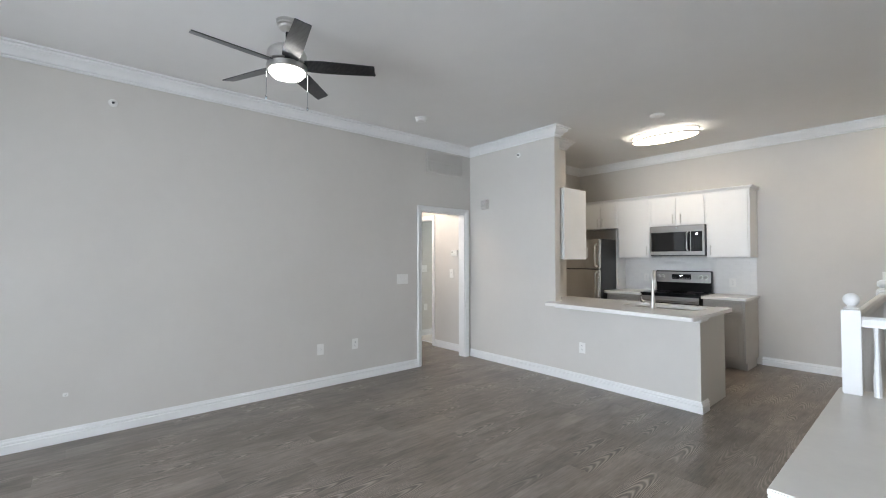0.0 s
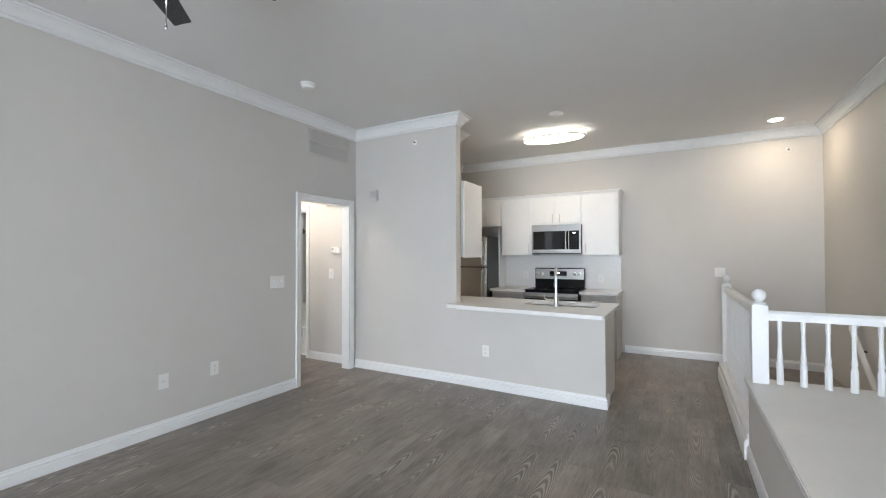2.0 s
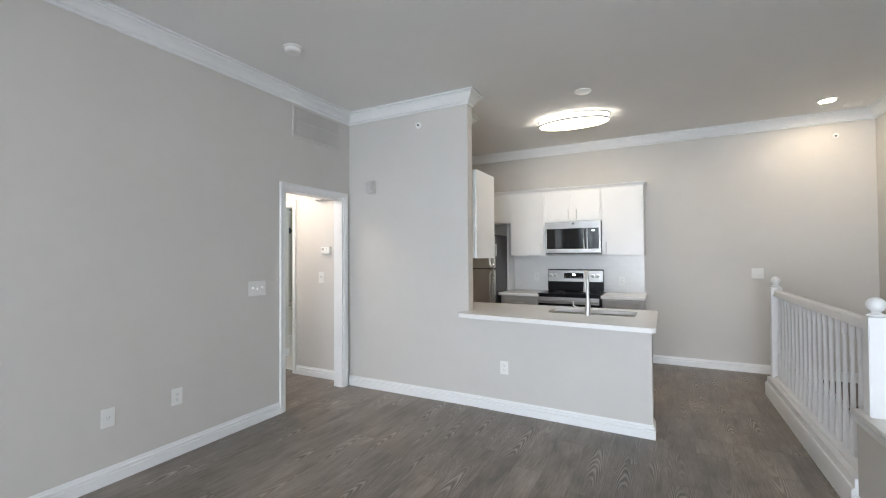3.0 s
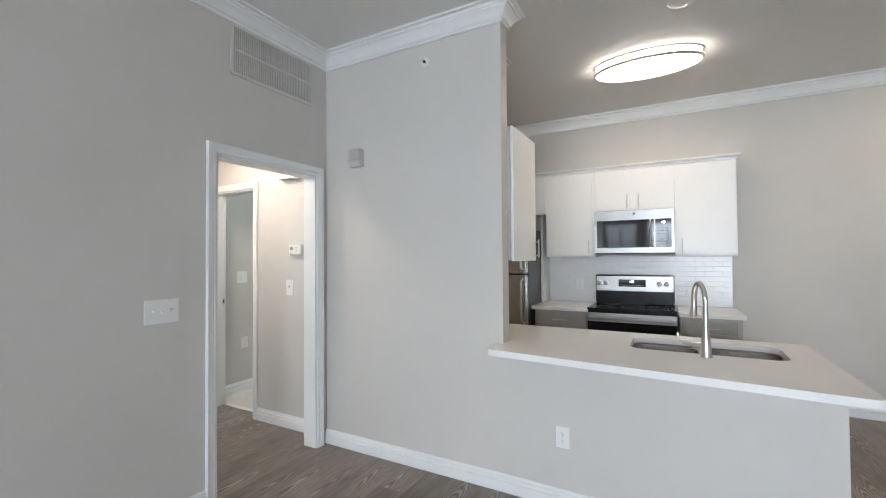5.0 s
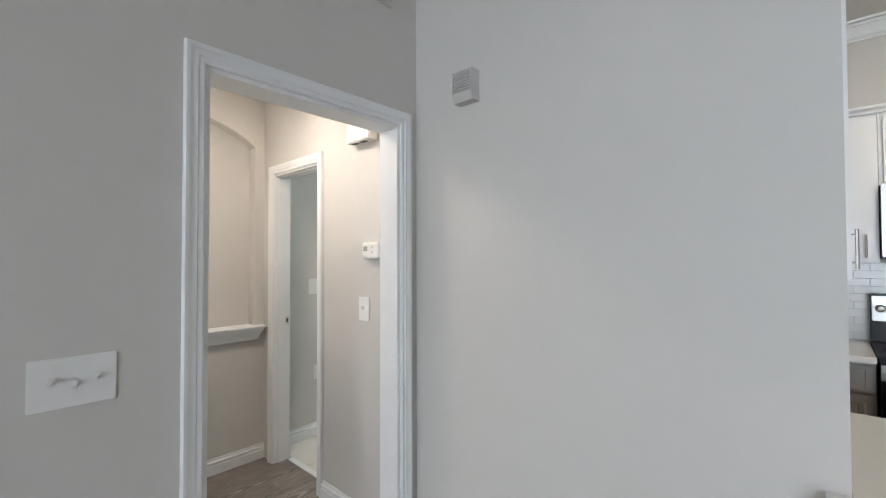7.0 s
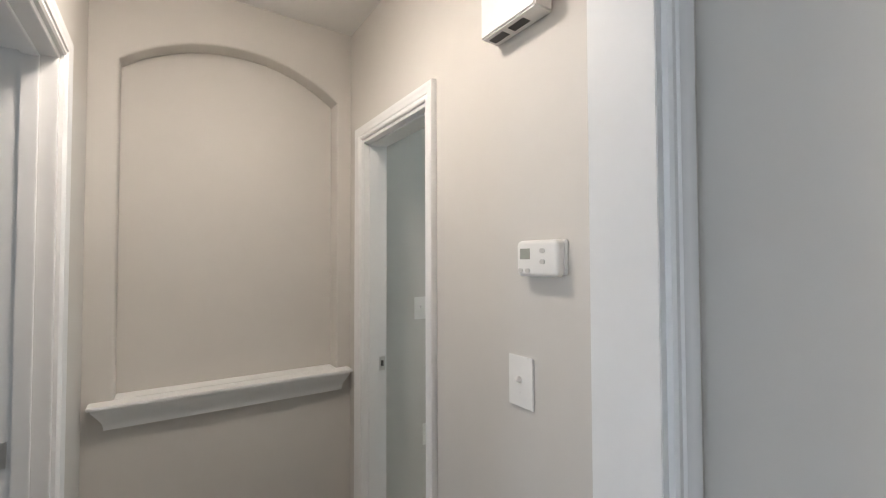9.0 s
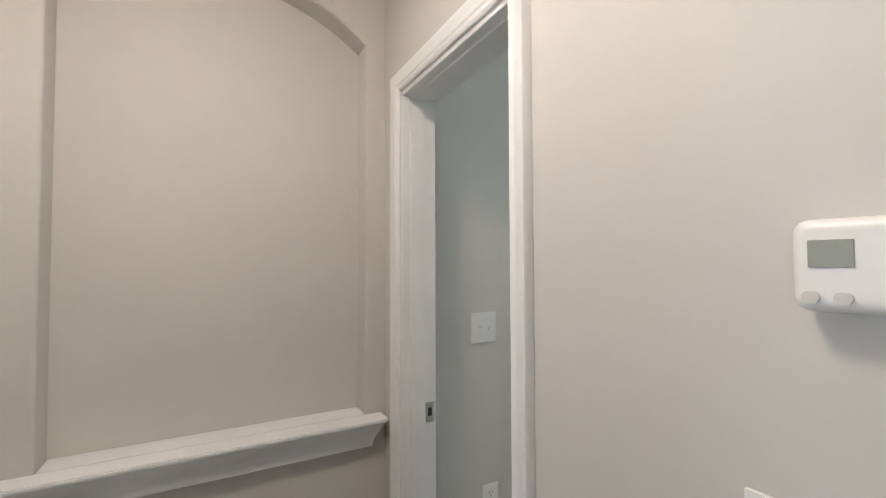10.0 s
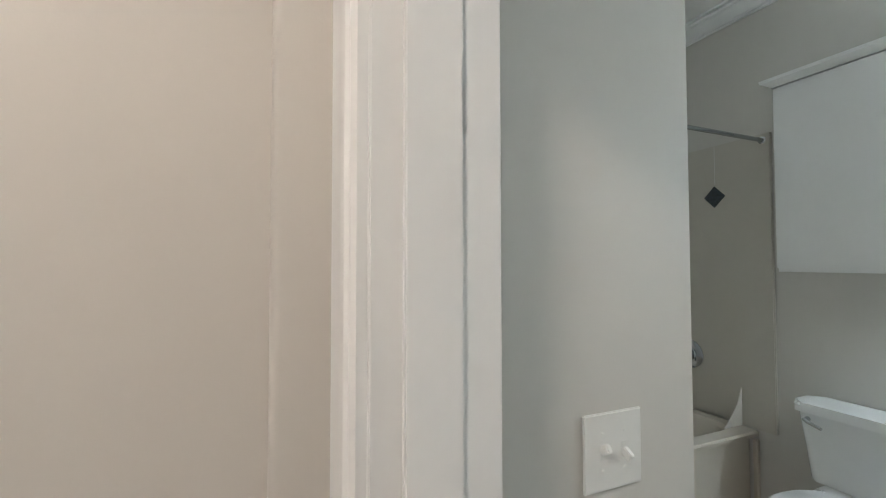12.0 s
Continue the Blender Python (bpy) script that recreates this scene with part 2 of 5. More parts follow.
def tube(points, r, seg=10, bm=None):
    bm = bm or bmesh.new()
    pts = [Vector(p) for p in points]
    radii = r if isinstance(r, (list, tuple)) else [r] * len(pts)
    rings = []
    up = Vector((0.13, 0.21, 0.97))
    for i, p in enumerate(pts):
        d = (pts[min(i + 1, len(pts) - 1)] - pts[max(i - 1, 0)]).normalized()
        s = d.cross(up)
        if s.length < 0.1:
            s = d.cross(Vector((1, 0, 0)))
        s.normalize()
        u = s.cross(d).normalized()
        rings.append([bm.verts.new(p + (s * math.cos(2 * math.pi * k / seg) + u * math.sin(2 * math.pi * k / seg)) * radii[i]) for k in range(seg)])
    for a, b in zip(rings, rings[1:]):
        for k in range(seg):
            j = (k + 1) % seg
            bm.faces.new((a[k], a[j], b[j], b[k]))
    bm.faces.new(rings[0])
    bm.faces.new(rings[-1][::-1])
    return bm


def prism(outline, z0, z1, bm=None, m=None, bevel=0.0):
    """An outline in the plane, given thickness."""
    bm = bm or bmesh.new()
    f = lambda x, y, z: (m @ Vector((x, y, z))) if m else Vector((x, y, z))
    a = [bm.verts.new(f(x, y, z0)) for x, y in outline]
    b = [bm.verts.new(f(x, y, z1)) for x, y in outline]
    n = len(outline)
    for k in range(n):
        j = (k + 1) % n
        bm.faces.new((a[k], a[j], b[j], b[k]))
    bm.faces.new(a[::-1])
    top = bm.faces.new(b)
    if bevel:
        bmesh.ops.bevel(bm, geom=list(top.edges), offset=bevel, segments=3, affect="EDGES")
    return bm


def round_rect(x0, y0, x1, y1, r, seg=6):
    pts = []
    for cx, cy, a0 in ((x1 - r, y1 - r, 0), (x0 + r, y1 - r, 90), (x0 + r, y0 + r, 180), (x1 - r, y0 + r, 270)):
        for k in range(seg + 1):
            a = radians(a0 + 90 * k / seg)
            pts.append((cx + r * math.cos(a), cy + r * math.sin(a)))
    return pts


XY = lambda u, v, d: (u, v, d)

# ---------------------------------------------------------------- structure
C, HC, W, BC = 2.98, 2.61, 2.518, 3.14          # living ceiling, hall ceiling, kitchen back wall
HY, XF, XS, BW = 0.06, -1.664, -1.716, 2.685   # hall wall, arch wall, bath switch wall, bath back wall
RX, SX = 4.93, 5.13                   # living right wall, stairwell right wall
SOUTH = -7.6


def wall(name, bm, label):
    return single(name, bm, PAINT, label, "wall", kind="structure", smooth=False)


# between living room and hall, with the cased opening
wall("wall_left", boxes((-0.115, SOUTH, 0, 0, -0.905, C), (-0.115, -0.905, 2.04, 0, -0.105, C), (-0.115, -0.105, 0, 0, HY, C), (-0.115, HY, 0, 0, 0.16, C)), "greige painted wall with a cased opening to the hall")
# facing wall and the half wall of the peninsula
wall("wall_facing", boxes((0.0, 0, 0, 1.441, 0.105, C)), "greige painted wall beside the kitchen")
wall("wall_half", prism([(1.441, 0), (2.997, -0.05), (2.997, 0.118), (1.441, 0.118)], 0, 0.852), "greige painted half wall carrying the worktop")
wall("wall_kitchen_left", boxes((0.13, 0.105, 0, 0.25, W, C)), "greige painted wall behind the refrigerator")
wall("wall_kitchen_return", boxes((0.25, 0.105, 0, 1.14, 0.70, C)), "greige painted return wall carrying the end cabinet")
wall_back = wall("wall_kitchen_back", boxes((0.13, W, -2.6, SX + 0.12, W + 0.12, C)), "greige painted back wall of kitchen and stairs")
wall("wall_stair_right", boxes((SX, -3.2, -2.6, SX + 0.12, W, C)), "greige painted wall of the stairwell")
wall("wall_living_right", boxes((RX, SOUTH, 0, RX + 0.12, -0.45, C), (RX + 0.12, -0.57, 0, SX, -0.45, C)), "greige painted wall of the living room")
WINDOWS = ((0.45, 1.37, 0.5, 2.4), (1.70, 2.78, 0.5, 2.4), (3.11, 4.49, 0.05, 2.4))
south, edge = [], -0.115
for x0, x1, z0, z1 in WINDOWS:
    south += [(edge, SOUTH - 0.15, 0, x0, SOUTH, C), (x0, SOUTH - 0.15, 0, x1, SOUTH, z0), (x0, SOUTH - 0.15, z1, x1, SOUTH, C)]
    edge = x1
wall("wall_south", boxes(*south, (edge, SOUTH - 0.15, 0, RX + 0.12, SOUTH, C)), "greige painted outside wall with three openings")
# hall
wall("wall_hall", boxes((-0.885, HY, 0, -0.115, HY + 0.115, BC), (-1.516, HY, 2.045, -0.885, HY + 0.115, BC), (-1.78, HY, 0, -1.516, HY + 0.115, BC)), "beige lit hall wall with a bathroom doorway")
wall("wall_hall_left", boxes((-1.78, -1.07, 0, -1.175, -0.955, C), (-1.175, -1.07, 2.04, -0.415, -0.955, C), (-0.415, -1.07, 0, -0.115, -0.955, C)), "greige hall wall with a doorway")


def arch_wall():
    """End wall of the hall: a plate with an arched opening, its edge rounded, and the recess behind it."""
    y0, y1, zs, za, sill, r = -0.862, -0.010, 2.254, 2.403, 0.945, 0.010
    half, rise = (y1 - y0) / 2, za - zs
    rad = (half * half + rise * rise) / (2 * rise)
    yc, zc = (y0 + y1) / 2, za - rad
    a = math.asin(half / rad)
    arc = [(yc + rad * math.sin(-a + 2 * a * k / 28), zc + rad * math.cos(-a + 2 * a * k / 28)) for k in range(29)]
    path = [(y0, sill)] + arc + [(y1, sill)]
    bm = bmesh.new()
    to_x = lambda u, v, d: (XF + d, u, v)
    rim = [(r - r * math.sin(radians(q)), -r + r * math.cos(radians(q))) for q in range(0, 91, 15)] + [(0.0, -0.092)]
    sweep(rim, path, to_x, closed_profile=False, bm=bm)
    bm.verts.ensure_lookup_table()
    n = len(rim)
    inner = [bm.verts[k * n] for k in range(len(path))]
    corner = [bm.verts.new((XF, u, v)) for u, v in ((-0.955, sill), (-0.955, C), (HY, C), (HY, sill))]
    bm.faces.new(inner + corner[::-1])
    box(bm, -1.874, -0.955, 0, XF, HY, sill)
    box(bm, -1.874, -0.955, sill, -1.7561, HY, C)
    return bm


single("wall_arch", arch_wall(), PAINT, "beige hall end wall with an arched recess", "wall", kind="structure")
# bathroom
wall("wall_bath_switch", boxes((XS - 0.12, HY + 0.115, 0, XS, 0.706, BC)), "greige bathroom wall beside the door")
wall("wall_bath_end", boxes((-3.76, 0.586, 0, XS - 0.12, 0.706, BC)), "greige bathroom wall")
wall("wall_bath_left", boxes((-3.76, 0.706, 0, -3.64, BW, BC)), "greige bathroom wall over the tub")
wall("wall_bath_back", boxes((-3.76, BW, 0, 0.13, BW + 0.12, BC)), "greige bathroom wall behind the toilet")
wall("wall_bath_right", boxes((-0.6, HY + 0.115, 0, -0.48, BW, BC)), "greige bathroom wall behind the vanity")
# bedroom beyond the hall
wall("wall_bedroom", boxes((-3.2, -3.6, 0, -3.08, -1.07, C), (-3.08, -3.6, 0, -1.55, -3.48, C), (-0.35, -3.6, 0, -0.115, -3.48, C), (-1.55, -3.6, 0, -0.35, -3.48, 0.8), (-1.55, -3.6, 2.1, -0.35, -3.48, C)), "greige bedroom wall with a window opening")

single("ceiling", boxes((-0.115, SOUTH - 0.15, C, SX + 0.12, W + 0.12, C + 0.1)), CEIL, "off-white flat painted ceiling of living room and kitchen", "ceiling", kind="structure")
single("ceiling_hall", boxes((XF - 0.2, -0.955, HC, -0.115, HY, HC + 0.06)), CEIL, "beige lit hall ceiling", "ceiling", kind="structure")
single("ceiling_bath", boxes((-3.76, HY, BC, -0.48, BW + 0.12, BC + 0.1)), CEIL, "grey bathroom ceiling", "ceiling", kind="structure")
single("ceiling_bedroom", boxes((-3.2, -3.6, C, -0.115, -0.955, C + 0.1)), CEIL, "bedroom ceiling", "ceiling", kind="structure")

floor = single("floor", boxes((-0.115, SOUTH, -0.2, 3.97, W, -0.012), (3.97, SOUTH, -0.2, RX, -2.4, -0.012), (3.97, 1.6, -0.2, SX, W, -0.012), (-1.874, -1.07, -0.2, -0.115, HY + 0.13, -0.012), (-3.2, -3.6, -0.2, -0.115, -1.07, -0.004)), SUB, "dark grey wood-look plank floor", "floor", kind="structure")
bath_floor = single("floor_bath", boxes((-3.76, HY + 0.13, -0.2, -0.48, BW, -0.006)), GROUT, "pale beige tiled bathroom floor", "floor", kind="structure")

# --- mouldings
CROWN = [(0, -0.116), (0.010, -0.116), (0.014, -0.108), (0.010, -0.100), (0.016, -0.096), (0.024, -0.092), (0.030, -0.076), (0.046, -0.056), (0.062, -0.044), (0.064, -0.036), (0.072, -0.034), (0.076, -0.022), (0.072, -0.016), (0.094, -0.014), (0.096, -0.0015), (0, -0.0015)]
BASE = [(0, 0.001), (0.017, 0.001), (0.017, 0.060), (0.010, 0.065), (0.010, 0.070), (0.016, 0.074), (0.015, 0.084), (0.007, 0.091), (0.007, 0.096), (0.004, 0.106), (0, 0.106)]


def crown(path, z=C, k=1.0):
    return sweep([(o * k + 0.001, z + d * k) for o, d in CROWN], path, XY)


def trim(name, bm, label, material=TRIM):
    return single(name, bm, material, label, "moulding", kind="structure")


trim("trim_crown_living", crown([(RX, SOUTH), (RX, -0.45), (SX, -0.45), (SX, W), (0.25, W), (0.25, 0.70), (1.14, 0.70), (1.14, 0.105), (1.441, 0.105), (1.441, 0), (0, 0), (0, SOUTH)]), "white crown moulding along the ceiling", TRIMC)
trim("trim_crown_bath", crown([(-0.6, BW), (-3.64, BW), (-3.64, 0.706)], BC), "white crown moulding in the bathroom", TRIMC)


def baseboard(path, label="white stepped baseboard"):
    return trim("baseboard", sweep([(o + 0.001, d) for o, d in BASE], path, XY), label)


baseboard([(0, -0.963), (0, SOUTH)])
baseboard([(2.997, 0.118), (2.997, -0.05), (1.441, 0), (0.0, 0)])
baseboard([(3.93, W), (2.9, W)])
baseboard([(SX, W - 0.002), (3.93, W - 0.001)])
baseboard([(RX, SOUTH), (RX, -2.43)])
baseboard([(-0.115, HY), (-0.872, HY)])
baseboard([(XF, HY), (XF, -0.955)])
baseboard([(XF, -0.955), (-1.24, -0.955)])
baseboard([(XS, 0.706), (XS, HY + 0.115)])
baseboard([(-0.6, BW), (-2.7, BW)])

CAS = [(0, 0), (0, 0.010), (0.006, 0.014), (0.018, 0.0125), (0.022, 0.016), (0.040, 0.017), (0.046, 0.021), (0.055, 0.021), (0.058, 0.016), (0.058, 0)]


def casing(path, to3, label="white moulded door casing"):
    """A casing that runs up, over and down an opening; the profile grows away from it."""
    return trim("trim_casing", sweep(CAS, path, to3), label)


# living side, hall side
casing([(-0.905, 0.001), (-0.905, 2.04), (-0.105, 2.04), (-0.105, 0.001)], lambda u, v, d: (0.0008 + d, u, v))
casing([(-0.105, 0.001), (-0.105, 2.04), (-0.905, 2.04), (-0.905, 0.001)][::-1], lambda u, v, d: (-0.1158 - d * 0.6, u, v))
casing([(-1.502, 0.001), (-1.502, 2.043), (-0.927, 2.043), (-0.927, 0.001)], lambda u, v, d: (u, HY - 0.0008 - d, v))
casing([(-1.175, 0.001), (-1.175, 2.04), (-0.415, 2.04), (-0.415, 0.001)], lambda u, v, d: (u, -0.9542 + d, v))


def jamb(name, bs, label):
    return single(name, boxes(*bs, bevel=0.0015), TRIM, label, "door frame", kind="structure")


jamb("door_frame_living", [(-0.117, -0.906, 0, 0.002, -0.889, 2.041), (-0.117, -0.121, 0, 0.002, -0.104, 2.041), (-0.117, -0.889, 2.024, 0.002, -0.121, 2.041)], "white jamb lining of the open doorway")
jb = jamb("door_frame_bath", [(-1.517, HY - 0.002, 0, -1.4985, HY + 0.117, 2.046), (-0.941, HY - 0.002, 0, -0.884, HY + 0.117, 2.046), (-1.4985, HY - 0.002, 2.028, -0.941, HY + 0.117, 2.046), (-1.4985, HY + 0.025, 0, -1.4905, HY + 0.076, 2.028), (-1.4905, HY + 0.025, 2.02, -0.941, HY + 0.076, 2.028)], "white jamb with door stop of the bathroom doorway")
strike = part("strike_plate", boxes((-1.4984, HY + 0.079, 0.965, -1.4965, HY + 0.108, 1.03), bevel=0.0006), NICKEL, jb, "steel strike plate")
# Dark patch on the plate, painted shade of an uncut hole
part("latch_hole", boxes((-1.4964, HY + 0.087, 0.985, -1.4961, HY + 0.1, 1.012)), SHADE_NOZZLE, strike)
jl = jamb("door_frame_bedroom", [(-1.176, -1.072, 0, -1.159, -0.953, 2.041), (-0.431, -1.072, 0, -0.414, -0.953, 2.041), (-1.159, -1.072, 2.024, -0.431, -0.953, 2.041), (-1.159, -1.025, 0, -1.149, -0.99, 2.024), (-1.149, -1.025, 2.014, -0.441, -0.99, 2.024)], "white jamb with door stop of the bedroom doorway")
part("strike_plate", boxes((-1.1588, -1.062, 0.965, -1.1565, -1.034, 1.03), bevel=0.0006), NICKEL, jl, "steel strike plate")
jamb("threshold", [(-1.484, HY + 0.095, -0.006, -0.948, HY + 0.135, 0.006)], "pale threshold strip in the bathroom doorway")

# niche shelf
sh = thing("wall_shelf", (-1.66, -0.44, 0.9), "white moulded ledge shelf in the arched recess", "shelf")
part("shelf_board", boxes((-1.7555, -0.8605, 0.9535, -1.664, -0.0105, 0.966), (-1.664, -0.934, 0.954, -1.588, 0.046, 0.966), bevel=0.003), TRIM, sh)


def cove(rows):
    """A sloping moulding whose ends slope back as its face does: rows of (height, reach, y from, y to)."""
    bm = bmesh.new()
    rings = [[bm.verts.new(p) for p in ((XF + 0.0008, c, z), (XF + reach, c, z), (XF + reach, d, z), (XF + 0.0008, d, z))] for z, reach, c, d in rows]
    for p, q in zip(rings, rings[1:]):
        for k in range(4):
            j = (k + 1) % 4
            bm.faces.new((p[k], p[j], q[j], q[k]))
    bm.faces.new(rings[0])
    bm.faces.new(rings[-1][::-1])
    return bm


part("bed_mould", cove([(0.9535, 0.070, -0.922, 0.034), (0.945, 0.068, -0.920, 0.032), (0.918, 0.050, -0.904, 0.020), (0.896, 0.036, -0.892, 0.010), (0.880, 0.032, -0.888, 0.006), (0.868, 0.031, -0.887, 0.005)]), TRIM, sh)

# --- windows behind the walk
for n, (x0, x1, z0, z1) in enumerate(WINDOWS, 1):
    wdw = tagged(new("window_%d" % n), "white framed window looking onto a garden", "window", kind="structure")
    wdw.location = ((x0 + x1) / 2, SOUTH - 0.1, z0)
    f = 0.05
    xm = (x0 + x1) / 2
    part("window_frame", boxes((x0, SOUTH - 0.12, z0, x0 + f, SOUTH - 0.06, z1), (x1 - f, SOUTH - 0.12, z0, x1, SOUTH - 0.06, z1), (x0 + f, SOUTH - 0.12, z0, x1 - f, SOUTH - 0.06, z0 + f), (x0 + f, SOUTH - 0.12, z1 - f, x1 - f, SOUTH - 0.06, z1), (xm - 0.03, SOUTH - 0.12, z0 + f, xm + 0.03, SOUTH - 0.06, z1 - f), bevel=0.003), TRIM, wdw)
    for a, b in ((x0 + f, xm - 0.03), (xm + 0.03, x1 - f)):
        pane = part("pane", boxes((a, SOUTH - 0.093, z0 + f, b, SOUTH - 0.087, z1 - f)), GLASS, wdw)
        pane.visible_shadow = False
# Assumed window for the bedroom fill lamp, out of view
bw = tagged(new("window_4"), "assumed white framed bedroom window, out of view, giving the hall cool fill", "window", kind="structure")
bw.location = (-0.95, -3.55, 0.8)
part("window_frame", boxes((-1.55, -3.57, 0.8, -1.50, -3.52, 2.1), (-0.40, -3.57, 0.8, -0.35, -3.52, 2.1), (-1.50, -3.57, 0.8, -0.40, -3.52, 0.85), (-1.50, -3.57, 2.05, -0.40, -3.52, 2.1), bevel=0.003), TRIM, bw)
bp = part("pane", boxes((-1.50, -3.548, 0.85, -0.40, -3.542, 2.05)), GLASS, bw)
bp.visible_shadow = False
single("backdrop", boxes((-14, SOUTH - 9, -1, 20, SOUTH - 8.9, 4.2)), OUTSIDE, "distant green garden hedge", "hedge", kind="structure")
single("ground", boxes((-60, -70, -3.0, 60, 60, -2.8)), OUTSIDE, "green lawn around the house", "lawn", kind="structure")

# ---------------------------------------------------------------- stairs, ledge and railing
single("wall_ledge", boxes((4.0, -2.40, 0, 4.1, -0.70, 0.548), (4.1, -2.40, 0, RX, -2.28, 0.548), (4.0, -0.70, -2.6, 4.1, -0.60, 0.548), (4.1, -0.70, -0.9, SX, -0.60, 0.548)), PAINT, "low greige wall boxing in the stairs", "wall", kind="structure", smooth=False)
ledge = thing("stair_ledge", (4.5, -1.5, 0.548), "wide white painted ledge over the stairs", "ledge")
part("ledge_top", boxes((3.972, -2.43, 0.549, RX - 0.001, -0.605, 0.575), bevel=0.005), LEDGE, ledge)
part("ledge_moulding", sweep([(0, 0.548), (-0.026, 0.548), (-0.022, 0.53), (-0.012, 0.516), (-0.008, 0.50), (0, 0.50)], [(3.999, -0.60), (3.999, -2.401), (RX, -2.401)], XY), TRIM, ledge)
single("wall_curb", boxes((3.985, -0.60, -2.6, 4.13, 1.60, 0.19)), TRIM, "white painted curb under the railing", "curb", kind="structure", smooth=False)
trim("trim_skirt", sweep([(0, 0.001), (0.014, 0.001), (0.014, 0.12), (0.008, 0.135), (0, 0.14)], [(3.9845, -0.60), (3.9845, 1.601), (4.13, 1.601)], XY), "white skirting along the stair curb")
trim("trim_skirt", sweep([(0, 0.001), (-0.016, 0.001), (-0.016, 0.09), (-0.008, 0.105), (0, 0.106)], [(3.9995, -0.60), (3.9995, -2.4005), (RX, -2.4005)], XY), "white skirting along the ledge wall")
single("stairs", boxes(*[(4.13, 1.6 - 0.25 * (k + 1), -0.19 * (k + 1) - 0.25, SX, 1.6 - 0.25 * k, -0.19 * (k + 1)) for k in range(10)], bevel=0.008), STAIRM, "beige carpeted stairs going down", "stairs", kind="structure")
single("floor_lower", boxes((3.9, -3.2, -2.7, SX, W, -2.6)), STAIRM, "beige carpet at the foot of the stairs", "floor", kind="structure")


def square_turned(bm, x, y, z0, z1, w, t0, t1, thin):
    """A baluster: square at both ends, turned and thinner in between."""
    def ring(z, r, rnd):
        out = []
        for k in range(8):
            a = 2 * math.pi * k / 8 + math.pi / 8
            c, s = math.cos(a), math.sin(a)
            m = max(abs(c), abs(s))
            q = (c / m, s / m)
            out.append(bm.verts.new((x + r * (q[0] * (1 - rnd) + c * rnd), y + r * (q[1] * (1 - rnd) + s * rnd), z)))
        return out
    h = w / 2
    rows = [(z0, h, 0), (t0 - 0.03, h, 0), (t0, h * 0.7, 1), (t0 + 0.015, h * 0.95, 1), (t0 + 0.05, h * 0.72, 1), ((t0 + t1) / 2, thin, 1), (t1 - 0.02, thin * 0.95, 1), (t1, h * 0.75, 1), (z1, h * 0.75, 0.4)]
    rs = [ring(*r) for r in rows]
    for a, b in zip(rs, rs[1:]):
        for k in range(8):
            j = (k + 1) % 8
            bm.faces.new((a[k], a[j], b[j], b[k]))
    bm.faces.new(rs[0])
    bm.faces.new(rs[-1][::-1])
    return bm


def newel(parent, x, y, z0, z1):
    p = part("newel_post", boxes((x - 0.044, y - 0.044, z0, x + 0.044, y + 0.044, z1), bevel=0.004), TRIM, parent)
    prof = [(0.030, z1), (0.038, z1 + 0.006), (0.038, z1 + 0.012), (0.020, z1 + 0.02), (0.018, z1 + 0.028)]
    for k in range(9):
        a = -60 + 150 * k / 8
        prof.append((0.040 * math.cos(radians(a)) if k < 8 else 0.004, z1 + 0.062 + 0.040 * math.sin(radians(a))))
    part("ball_finial", lathe(prof, x, y, 18), TRIM, p)


RAILP = [(-0.03, 0.0), (0.03, 0.0), (0.03, 0.018), (0.024, 0.03), (0.026, 0.045), (0.014, 0.06), (-0.014, 0.06), (-0.026, 0.045), (-0.024, 0.03), (-0.03, 0.018)]
railing = thing("stair_railing", (4.047, -0.72, 0.575), "white painted railing with turned balusters on the ledge", "railing")
newel(railing, 4.047, -0.72, 0.5755, 1.082)
part("handrail", sweep([(o, d + 0.985) for o, d in RAILP], [(4.0915, -0.72), (RX - 0.002, -0.72)], XY), TRIM, railing)
for k in range(7):
    part("baluster", square_turned(bmesh.new(), 4.153 + 0.1188 * k, -0.72, 0.5755, 0.988, 0.036, 0.73, 0.93, 0.0115), TRIM, railing)
railing2 = thing("stair_railing", (4.06, 0.5, 0.19), "white painted railing with turned balusters on the curb", "railing")
newel(railing2, 4.06, 1.55, 0.1905, 1.085)
part("handrail", sweep([(o, d + 1.0) for o, d in RAILP], [(4.06, 1.505), (4.06, -0.675)], XY), TRIM, railing2)
part("shoe_rail", sweep([(-0.035, 0.1905), (0.035, 0.1905), (0.035, 0.205), (0.02, 0.222), (-0.02, 0.222), (-0.035, 0.205)], [(4.06, 1.505), (4.06, -0.60)], XY), TRIM, railing2)
for k in range(18):
    part("baluster", square_turned(bmesh.new(), 4.06, 1.40 - 0.1165 * k, 0.2215, 1.003, 0.036, 0.46, 0.93, 0.0115), TRIM, railing2)
hr = thing("wall_handrail", (5.1, 1.1, 0.5), "off-white sloping handrail on steel brackets by the stairs", "handrail")
part("rail", tube([(5.118, 1.42, 0.715), (5.07, 1.415, 0.71), (5.055, 1.39, 0.69), (5.055, -0.5, -0.75)], 0.024, 12), LEDGE, hr)
for y in (1.25, 0.35):
    zz = 0.69 + (y - 1.39) * 0.762
    part("bracket", tube([(SX - 0.001, y, zz - 0.09), (5.08, y, zz - 0.08), (5.056, y, zz - 0.02)], 0.007), BLACK, hr)

# ---------------------------------------------------------------- kitchen


